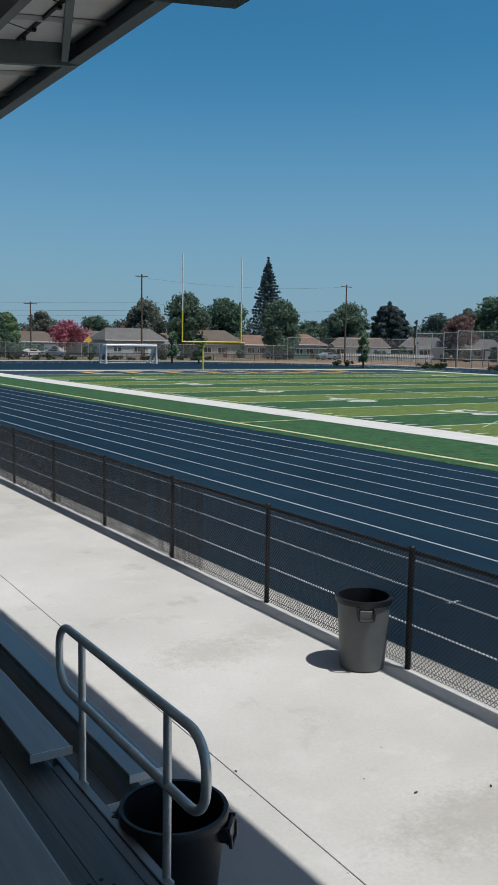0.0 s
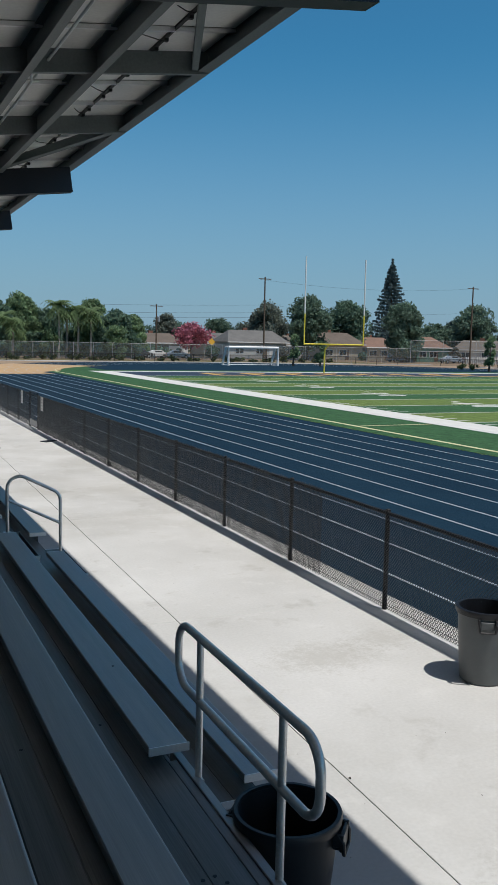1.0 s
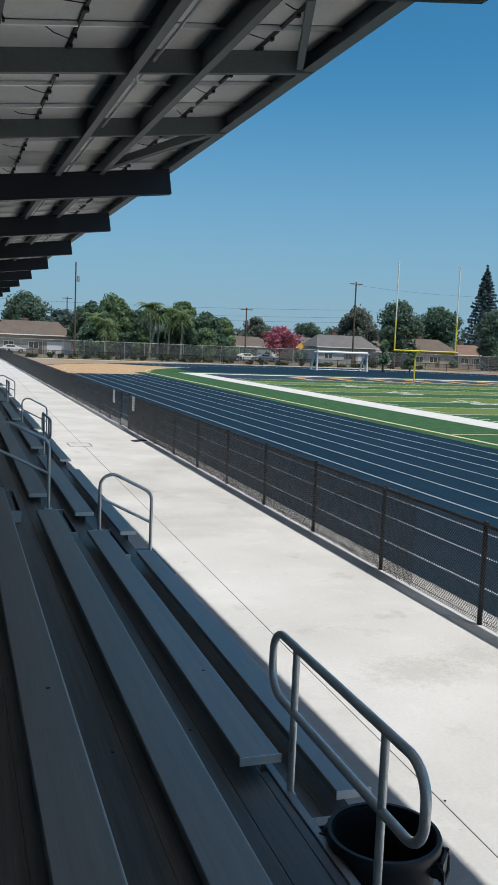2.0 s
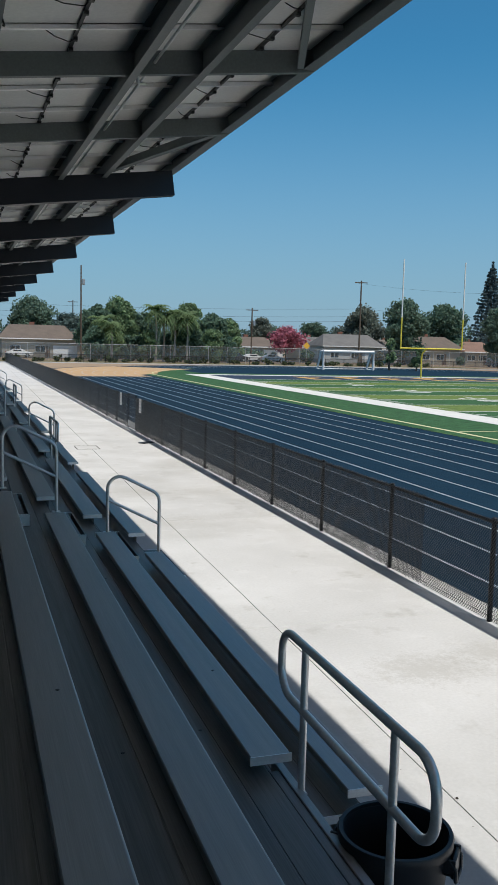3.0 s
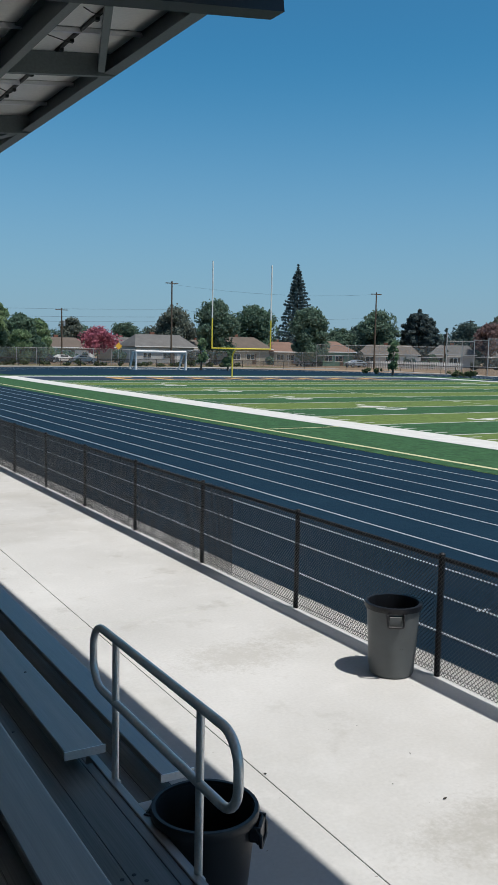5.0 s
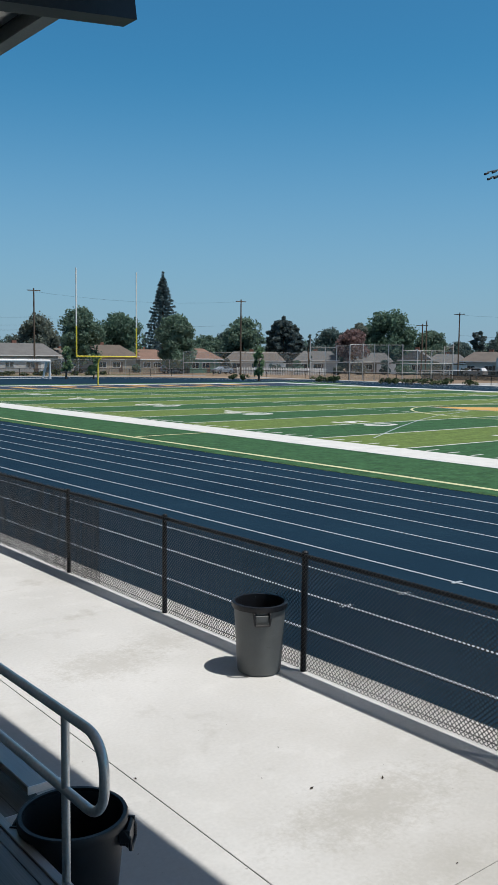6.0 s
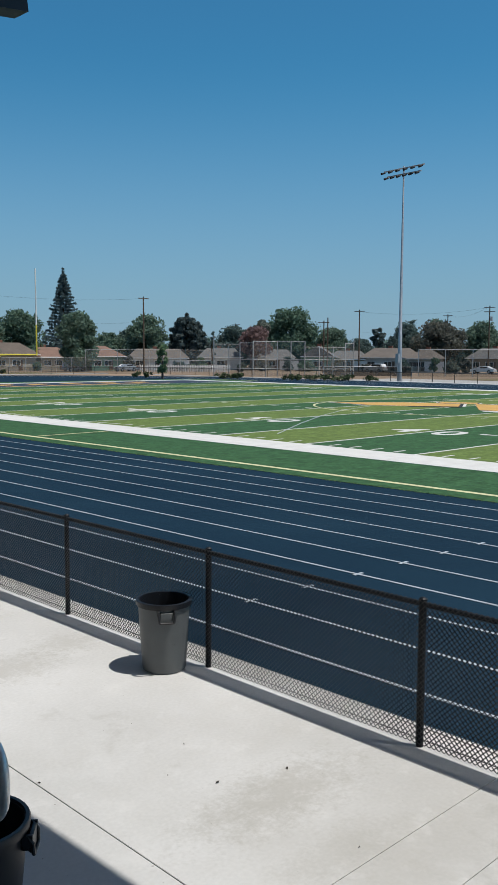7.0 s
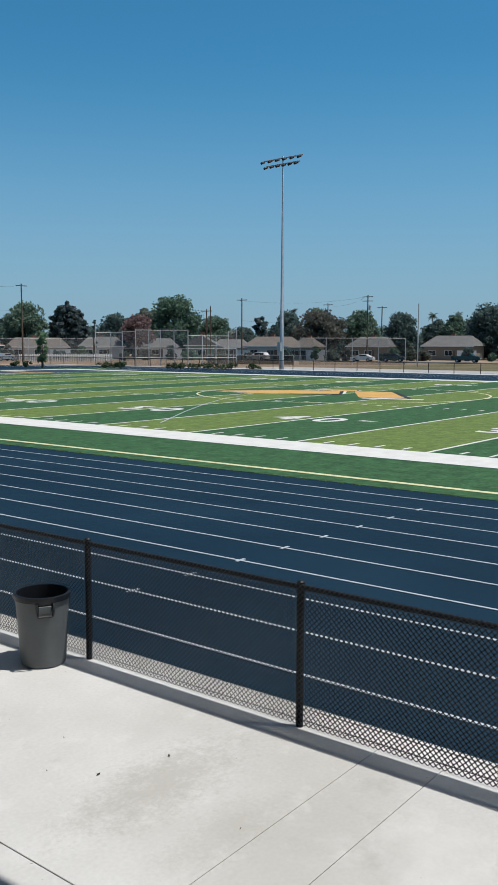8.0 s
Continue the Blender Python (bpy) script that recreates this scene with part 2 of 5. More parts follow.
def beam(bm, a, b, w, h, up=Vector((0, 0, 1))):
    """A bar of width w and height h from a to b."""
    a, b = Vector(a), Vector(b)
    d = (b - a).normalized()
    s = d.cross(up).normalized()
    u = s.cross(d)
    vs = [bm.verts.new(p + s * i * w / 2 + u * j * h / 2) for p in (a, b) for i, j in ((-1, -1), (1, -1), (1, 1), (-1, 1))]
    for q in ((0, 1, 2, 3), (4, 5, 6, 7), (0, 1, 5, 4), (1, 2, 6, 5), (2, 3, 7, 6), (3, 0, 4, 7)):
        bm.faces.new([vs[i] for i in q])


def tube(bm, pts, r, seg=10, r_end=None):
    """A round bar along a chain of points, tapering to r_end."""
    pts = [Vector(p) for p in pts]
    rings, up = [], None
    for i, p in enumerate(pts):
        d = (pts[min(i + 1, len(pts) - 1)] - pts[max(i - 1, 0)]).normalized()
        if up is None:
            up = d.orthogonal().normalized()
        up = (up - d * up.dot(d)).normalized()
        s = d.cross(up)
        rad = r if r_end is None else r + (r_end - r) * i / (len(pts) - 1)
        rings.append([bm.verts.new(p + (up * math.cos(k) + s * math.sin(k)) * rad) for k in (2 * math.pi * j / seg for j in range(seg))])
    for a, b in zip(rings, rings[1:]):
        for j in range(seg):
            bm.faces.new((a[j], a[(j + 1) % seg], b[(j + 1) % seg], b[j]))
    bm.faces.new(rings[0])
    bm.faces.new(rings[-1])
    return bm


def lathe(bm, profile, seg=32, centre=(0, 0, 0), cap=True):
    c = Vector(centre)
    rings = [[bm.verts.new(c + Vector((r * math.cos(k), r * math.sin(k), z))) for k in (2 * math.pi * j / seg for j in range(seg))] for r, z in profile]
    for a, b in zip(rings, rings[1:]):
        for j in range(seg):
            bm.faces.new((a[j], a[(j + 1) % seg], b[(j + 1) % seg], b[j]))
    if cap:
        bm.faces.new(rings[0])
        bm.faces.new(rings[-1])
    return bm


def bend(pts, r, n=6):
    """Round the corners of a chain of points with radius r."""
    pts = [Vector(p) for p in pts]
    out = [pts[0]]
    for a, b, c in zip(pts, pts[1:], pts[2:]):
        u, v = (a - b).normalized(), (c - b).normalized()
        half = u.angle(v) / 2
        t = min(r / math.tan(half), (a - b).length * 0.49, (c - b).length * 0.49)
        rr = t * math.tan(half)
        o = b + (u + v).normalized() * rr / math.sin(half)
        p, q = b + u * t - o, b + v * t - o
        for i in range(n + 1):
            out.append(o + p.normalized().slerp(q.normalized(), i / n) * p.length)
    return out + [pts[-1]]


def sheet(name, x0, x1, y0, y1, z, material, label, category, kind="structure", cut=0.0):
    bm = bmesh.new()
    box(bm, x0, x1, y0, y1, z - 0.02, z)
    return tagged(part(name, bm, material), label, category, kind=kind)


CAMX, CAMY = -5.69, -6.2


def far(b, d):
    return CAMX + d * math.sin(radians(b)), CAMY + d * math.cos(radians(b))


# ---- ground and field ----
FX, Y50 = 42.25, 23.3
CY1, CY0 = 76.0, 2 * Y50 - 76.0
RIN, LANE = 32.05, 1.03
TURF_R = RIN - 0.86


def ring_pts(r, n=40):
    p = [(FX - r, CY0), (FX - r, CY1)]
    p += [(FX - r * math.cos(a), CY1 + r * math.sin(a)) for a in (math.pi * i / n for i in range(1, n))]
    p += [(FX + r, CY1), (FX + r, CY0)]
    return p + [(FX + r * math.cos(a), CY0 - r * math.sin(a)) for a in (math.pi * i / n for i in range(1, n))]


def ring(r0, r1, z, thick=0.02):
    bm = bmesh.new()
    a, b = ring_pts(r0), ring_pts(r1)
    for lo in (0, thick):
        va, vb = [bm.verts.new((*p, z - lo)) for p in a], [bm.verts.new((*p, z - lo)) for p in b]
        for i in range(len(a)):
            j = (i + 1) % len(a)
            bm.faces.new((va[i], va[j], vb[j], vb[i]))
    return bm


bm = bmesh.new()
box(bm, -2500, 2500, -2500, 2500, -0.6, -0.06)
tagged(part("ground", bm, M["dirt"]), "tan dry bare dirt round the stadium", "ground", kind="structure")

tagged(part("track", ring(RIN, FX - 0.33, 0.0), M["track"]), "navy blue rubber running track with pale lane lines", "running track", kind="structure")
lanes = thing("lane_markings", "thin pale lane lines painted on the track", "track markings", kind="structure")
for k in range(10):
    r = RIN + LANE * k
    part("lane_line", ring(r - 0.023, r + 0.023, 0.009, 0.008), M["lane_line"], lanes)
for k in range(1, 9):
    y = 1.42 - 0.04 * k
    x = FX - RIN - LANE * (9 - k) + 0.01
    bm = boxes((x - 0.10, x + 0.10, y - 0.025, y + 0.025, 0.004, 0.0115))
    part("exchange_tick", bm, M["lane_line"], lanes)

bm = bmesh.new()
n = 28
inner = [(FX - RIN + 0.4, 72.5)] + [(FX - (RIN - 2.3 * min(i / 6, 1)) * math.cos(a), CY1 + (RIN - 2.3 * min(i / 6, 1)) * math.sin(a)) for i, a in enumerate(math.pi / 4.2 * i / n for i in range(n + 1))]
outer = [(1.0, 71.0)] + [(FX - 41.25 * math.cos(a), CY1 + 41.25 * math.sin(a)) for a in (math.pi / 4.2 * i / n for i in range(n + 1))]
vi, vo = [bm.verts.new((*p, 0.006)) for p in inner], [bm.verts.new((*p, 0.006)) for p in outer]
for i in range(len(vi) - 1):
    bm.faces.new((vi[i], vi[i + 1], vo[i + 1], vo[i]))
tagged(part("ochre_track_zone", bm, M["orange"]), "ochre yellow painted stretch of the track bend", "track zone", kind="structure")

# infield: turf inside the track with a navy zone behind the far end line
bm = bmesh.new()
edge = [(FX - RIN, CY0), (FX - RIN, CY1)]
edge += [(FX - RIN * math.cos(a), CY1 + RIN * math.sin(a)) for a in (math.pi * i / 60 for i in range(61))]
edge += [(FX + RIN * math.cos(a), CY0 - RIN * math.sin(a)) for a in (math.pi * i / 60 for i in range(61))]
bm.faces.new([bm.verts.new((*p, -0.002)) for p in edge])
tagged(part("end_zone_apron", bm, M["track"]), "navy rubber apron inside the track bend", "apron", kind="structure")


def disc_cut(y, r):
    return math.sqrt(max(r * r - max(y - CY1, CY0 - y, 0) ** 2, 0))


bm = bmesh.new()
ys = [CY0 - 4 + i for i in range(int(CY1 - CY0 + 8) + 1)] + [CY1 + 4 + 0.8 * i for i in range(1, 30)]
ya = [y for y in ys if y < 83.5]
l = [bm.verts.new((FX - disc_cut(y, TURF_R), y, 0.004)) for y in ya]
r = [bm.verts.new((FX + disc_cut(y, TURF_R), y, 0.004)) for y in ya]
for i in range(len(ya) - 1):
    bm.faces.new((l[i], r[i], r[i + 1], l[i + 1]))
# a tapering green margin that follows the bend
arc = [math.asin((83.4 - CY1) / TURF_R) + 0.6 * i / 16 for i in range(17)]
vo = [bm.verts.new((FX - (TURF_R) * math.cos(a), CY1 + (TURF_R) * math.sin(a), 0.004)) for a in arc]
vi = [bm.verts.new((FX - (RIN - 7.5 * (1 - i / 16) - 0.1) * math.cos(a), CY1 + (RIN - 7.5 * (1 - i / 16) - 0.1) * math.sin(a), 0.004)) for i, a in enumerate(arc)]
for i in range(16):
    bm.faces.new((vo[i], vo[i + 1], vi[i + 1], vi[i]))
tagged(part("turf", bm, M["turf_dark"]), "dark green artificial turf inside the track", "turf", kind="structure")

SX0, SX1 = 17.38, 66.64
tagged(part("far_apron", boxes((SX1 + 2.01, FX + RIN - 0.03, CY0, 71.0, -0.004, 0.010)), M["track"]), "navy rubber apron between the far sideline and the track", "apron", kind="structure")

# ragged turf fringe where the nylon meets the rubber
g = np.random.default_rng(12)
n = 5200
fy, fx = g.uniform(-9.0, 34.0, n), FX - TURF_R + g.normal(0.02, 0.05, n)
fh, fa = g.uniform(0.005, 0.020, n), g.uniform(0, np.pi, n)
fw = g.uniform(0.006, 0.018, n)
root = np.stack([fx, fy, np.full(n, 0.002)], 1)
wide = np.stack([np.cos(fa) * fw, np.sin(fa) * fw, np.zeros(n)], 1)
tip = root + np.stack([g.normal(0, 0.012, n), g.normal(0, 0.012, n), fh], 1)
me = bpy.data.meshes.new("turf_fringe")
me.from_pydata(np.stack([root - wide, root + wide, tip], 1).reshape(-1, 3).tolist(), [], np.arange(3 * n).reshape(-1, 3).tolist())
tagged(link_mesh("turf_fringe", me, M["fringe"]), "ragged yellow-green fringe of the artificial turf", "turf edge", kind="stuff")
field = thing("football_field", "green artificial turf football field with white yard lines", "football field", kind="structure")
for k in range(-10, 10):
    y = Y50 + 4.572 * k
    light = k % 2 == 0
    part("turf_band", boxes((SX0, SX1, y, y + 4.572, 0.0, 0.012)), M["turf_light" if light else "turf_dark"], field)
for y in (Y50 + 45.72, Y50 - 54.864):
    part("end_zone", boxes((SX0, SX1, y, y + 9.144, 0.0, 0.012)), M["navy"], field)
for x0, x1 in ((SX0 - 1.95, SX0), (SX1, SX1 + 2.0)):
    part("sideline_stripe", boxes((x0, x1, Y50 - 57, Y50 + 56.6, 0.0, 0.016)), M["white_line"], field)
for y in (Y50 + 54.864, Y50 - 56.9):
    part("end_stripe", boxes((SX0, SX1, y, y + 1.75, 0.0, 0.016)), M["white_line"], field)
for k in range(-10, 11):
    y = Y50 + 4.572 * k
    part("yard_line", boxes((SX0, SX1, y - 0.06, y + 0.06, 0.0, 0.016)), M["white_line"], field)
tick = boxes((-0.3, 0.3, -0.05, 0.05, 0.0, 0.016))
tm = bpy.data.meshes.new("hash_mark")
tick.to_mesh(tm)
tick.free()
tm.materials.append(M["white_line"])
for k in range(-50, 51):
    if k % 5:
        for x in (SX0 + 0.5, 34.1, SX1 - 16.25, SX1 - 0.5):
            ob = link_mesh("hash_mark", tm, None, field)
            ob.location = (x, Y50 + 0.9144 * k, 0)
for x in (11.86, FX * 2 - 11.86):
    part("boundary_line", boxes((x - 0.10, x + 0.10, CY0, CY1 + 3, 0.0, 0.010)), M["yellow_line"], field)
bm = bmesh.new()
arc = [0.1 + 0.75 * i / 24 for i in range(25)]
for q, w in ((30.31, 30.19),):
    a = [bm.verts.new((FX - q * math.cos(t), CY1 + q * math.sin(t), 0.010)) for t in arc]
    b = [bm.verts.new((FX - w * math.cos(t), CY1 + w * math.sin(t), 0.010)) for t in arc]
    for i in range(24):
        bm.faces.new((a[i], a[i + 1], b[i + 1], b[i]))
part("boundary_line", bm, M["yellow_line"], field)


def lettering(text, size, material, parent, m, name="numeral", depth=0.003, spread=1.0):
    cu = bpy.data.curves.new(name, "FONT")
    cu.body, cu.size, cu.align_x, cu.align_y, cu.extrude, cu.offset = text, size, "CENTER", "CENTER", depth, 0.05
    tmp = new("tmp", cu)
    bpy.context.view_layer.update()
    me = bpy.data.meshes.new_from_object(tmp.evaluated_get(bpy.context.evaluated_depsgraph_get()))
    bpy.data.objects.remove(tmp)
    me.name = name
    me.materials.clear()
    ob = link_mesh(name, me, material, parent)
    ob.matrix_local = m @ Matrix.Diagonal((spread, 1, 1, 1))
    return ob


for k, ten in ((-4, "1"), (-3, "2"), (-2, "3"), (-1, "4"), (0, "5"), (1, "4"), (2, "3"), (3, "2"), (4, "1")):
    y = Y50 + 9.144 * k
    for x, rz in ((24.9, -90), (SX0 + SX1 - 24.9, 90)):
        s = 1 if rz < 0 else -1
        lettering(ten, 2.6, M["white_line"], field, pose(x, y + s * 1.0, 0.014, 0, 0, rz), spread=0.95)
        lettering("0", 2.6, M["white_line"], field, pose(x, y - s * 1.0, 0.014, 0, 0, rz), spread=0.95)
        if k:
            bm = bmesh.new()
            d = 1 if k > 0 else -1
            y0 = y + d * 2.15
            v = [bm.verts.new(p) for p in ((x - 0.22 + s * 0.55, y0, 0.0165), (x + 0.22 + s * 0.55, y0, 0.0165), (x + s * 0.55, y0 + d * 0.9, 0.0165))]
            bm.faces.new(v)
            part("arrow", bm, M["white_line"], field)
# soccer circle, centre emblem as a plain shape, and the pale lines of other games
def flat(pts, z, material, name):
    bm = bmesh.new()
    bm.faces.new([bm.verts.new((x, y, z)) for x, y in pts])
    return part(name, bm, material, field)


def line_strip(pts, w, z, material, name):
    bm = bmesh.new()
    for a, b in zip(pts, pts[1:]):
        beam(bm, (*a, z - 0.002), (*b, z - 0.002), w, 0.004)
    return part(name, bm, material, field)


line_strip([(FX + 9.15 * math.cos(a), Y50 + 9.15 * math.sin(a)) for a in (2 * math.pi * i / 64 for i in range(65))], 0.14, 0.018, M["yellow_line"], "centre_circle")
line_strip([(19.6, 17.6), (24.6, 20.8), (29.0, 23.4), (33.5, 25.7), (38.0, 27.2)], 0.06, 0.018, M["lane_line"], "arc_line")
line_strip([(12.0, 22.9), (15.4, 23.0)], 0.12, 0.018, M["yellow_line"], "coach_line")
def grow(pts, d):
    cx, cy = sum(p[0] for p in pts) / len(pts), sum(p[1] for p in pts) / len(pts)
    return [(x + math.copysign(d, x - cx), y + math.copysign(d, y - cy)) for x, y in pts]


EMBLEM = [([(39.9, 31.6), (41.65, 29.9), (43.7, 28.2), (44.7, 24.9), (41.9, 23.3), (40.2, 25.8), (39.1, 28.0)], "gold", 0.3), ([(41.9, 23.2), (40.1, 25.8), (39.5, 25.4), (41.2, 22.6)], "black_turf", 0.0),
          ([(45.2, 24.1), (45.9, 21.7), (40.2, 17.7), (39.6, 20.5)], "gold", 0.22), ([(46.0, 21.65), (46.12, 21.4), (40.35, 17.35), (40.2, 17.6)], "black_turf", 0.0),
          ([(39.2, 20.0), (40.1, 16.5), (39.5, 16.2), (38.6, 19.7)], "white_line", 0.0), ([(45.9, 27.6), (46.9, 24.9), (45.6, 24.2), (44.9, 26.4)], "gold", 0.25)]
for pts, tone, edge_w in EMBLEM:
    if edge_w:
        flat(grow(pts, edge_w), 0.019, M["white_line"], "emblem_border")
        flat(grow(pts, edge_w * 0.55), 0.022, M["black_turf"], "emblem_outline")
    flat(pts, 0.025, M[tone], "emblem_field")
# gold letter blocks in the far end zone, too flat to read
for i in range(8):
    x = SX0 + 8 + i * 4.3
    part("letter_block", boxes((x, x + 2.7, Y50 + 46.8, Y50 + 47.6, 0.0, 0.016), (x, x + 0.9, Y50 + 47.6, Y50 + 52.6, 0.0, 0.016), (x + 0.9, x + 2.7, Y50 + 51.6, Y50 + 52.6, 0.0, 0.016)), M["gold"], field)

# ---- concourse ----
pavement = thing("pavement", "pale worn concrete concourse with saw-cut joints", "pavement", kind="structure")
part("joint_bed", boxes((-14.0, 0.33, -40.0, 122.0, -0.058, -0.012)), M["joint"], pavement)
cuts_y = [-40, -27, -15.5, -9.6, -3.725, -3.19] + [2.9 + 5.9 * i for i in range(20)]
JOINT_X = -2.505
cuts_x = [-14.0, -8.0, JOINT_X, 0.33]
for xa, xb in zip(cuts_x, cuts_x[1:]):
    for ya_, yb in zip(cuts_y, cuts_y[1:]):
        bm = boxes((xa + 0.004, xb - 0.004, ya_ + 0.003, yb - 0.003, -0.05, 0.0), bevel=0.003)
        for v in bm.verts:
            if abs(v.co.x - JOINT_X) < 0.05:
                v.co.x += 0.016 * (v.co.y + 1.0)
        part("slab", bm, M["concrete"], pavement)
tagged(part("track_edging", boxes((0.30, 0.345, -40, 119, -0.05, 0.012))
, M["concrete"]), "concrete edging strip between fence and track", "kerb", kind="structure")


# ---- chain-link fence along the track ----
STEP, FH = 2.489, 1.172


def chain_link(y0, y1, z0, z1, r=0.0028, pitch=0.036, loose=0.0):
    """Zigzag wires as three-sided bars."""
    n = int((y1 - y0) / pitch)
    m = int((z1 - z0) / pitch)
    k = np.arange(m + 1)
    zz = np.linspace(z0, z1, m + 1)
    ang = np.array([0.3, 0.3 + 2 * np.pi / 3, 0.3 + 4 * np.pi / 3])
    ring3 = np.stack([np.cos(ang) * r, np.sin(ang) * r], 1)
    verts, faces = [], []
    base = 0
    tri = []
    for s in range(m):
        for j in range(3):
            a, b = s * 3 + j, s * 3 + (j + 1) % 3
            tri.append((a, b, b + 3, a + 3))
    tri = np.array(tri)
    shift = np.random.default_rng(4).uniform(-1, 1, n) * pitch * loose
    for i in range(n):
        yy = y0 + i * pitch + np.where((k + i) % 2 == 0, 0.0, pitch * 1.02)
        xx = np.where(k % 2 == 0, r * 0.3, -r * 0.3)
        v = np.stack([xx[:, None] - 0.036 + ring3[None, :, 0] * 0.42, yy[:, None] + ring3[None, :, 1], np.repeat(zz[:, None], 3, 1) + shift[i]], 2).reshape(-1, 3)
        verts.append(v)
        faces.append(tri + base)
        base += len(v)
    me = bpy.data.meshes.new("chain_link")
    me.from_pydata(np.concatenate(verts).tolist(), [], np.concatenate(faces).tolist())
    me.shade_smooth()
    return me


fence = thing("chain_link_fence", "black vinyl chain-link fence beside the running track", "fence")
post_y = [STEP * k for k in range(-8, 9)] + [22.45, 24.05, 25.57, 28.0] + [30.49 + STEP * k for k in range(36)]
bm = bmesh.new()
lathe(bm, [(0.03, 0.0), (0.03, FH + 0.005), (0.034, FH + 0.006), (0.034, FH + 0.022), (0.02, FH + 0.034), (0.004, FH + 0.038)], 12)
pm = bpy.data.meshes.new("post")
bm.to_mesh(pm)
bm.free()
pm.materials.append(M["vinyl"])
for y in post_y:
    ob = link_mesh("post", pm, None, fence)
    ob.location = (0, y, 0)
bm = bmesh.new()
tube(bm, [(0, -20, FH - 0.02), (0, 119, FH - 0.02)], 0.021, 10)
part("top_rail", bm, M["vinyl"], fence, smooth=40)
bm = bmesh.new()
tube(bm, [(0.02, -20, 0.05), (0.02, 119, 0.05)], 0.004, 6)
part("tension_wire", bm, M["vinyl"], fence)
for y0, y1, r, p in ((-20.0, -8.0, 0.0065, 0.038), (-8.0, 4.0, 0.0072, 0.0225), (4.0, 13.0, 0.0074, 0.018), (13.0, 24.05, 0.0082, 0.0215), (25.57, 60.0, 0.0074, 0.031), (60.0, 119.0, 0.0105, 0.046)):
    link_mesh("wire_mesh", chain_link(y0, y1, 0.03, FH + 0.02, r, p, 0.0 if y0 < 4 else 1.0), M["wire"], fence, "black zigzag wire")["kind"] = "stuff"
for y in (23.12, 26.9):
    s = thing("gate_notice", "white printed notice fixed to the black fence", "sign", (-0.05, y, 0.955), group="notices on the fence")
    part("panel", boxes((-0.004, 0.004, -0.2, 0.2, -0.235, 0.235)), M["white_metal"], s)
    for i in range(4):
        part("print_bar", boxes((-0.006, -0.003, -0.15, 0.15, 0.12 - i * 0.1, 0.16 - i * 0.1)), paint("print_grey", (0.55, 0.55, 0.56)), s)
gate = thing("fence_gate", "black chain-link gate with a pale kick plate", "gate", (0, 24.81, 0))
bm = bmesh.new()
tube(bm, [(0, -0.7, 0.06), (0, -0.7, 1.24), (0, 0.7, 1.24), (0, 0.7, 0.06), (0, -0.7, 0.06)], 0.022, 8)
part("gate_frame", bm, M["vinyl"], gate)
gm = chain_link(-0.7, 0.7, 0.28, 1.22, 0.006, 0.03)
link_mesh("wire_mesh", gm, M["wire"], gate)["kind"] = "stuff"
part("kick_plate", boxes((-0.03, -0.02, -0.66, 0.66, 0.08, 0.30)), M["pole_steel"], gate)


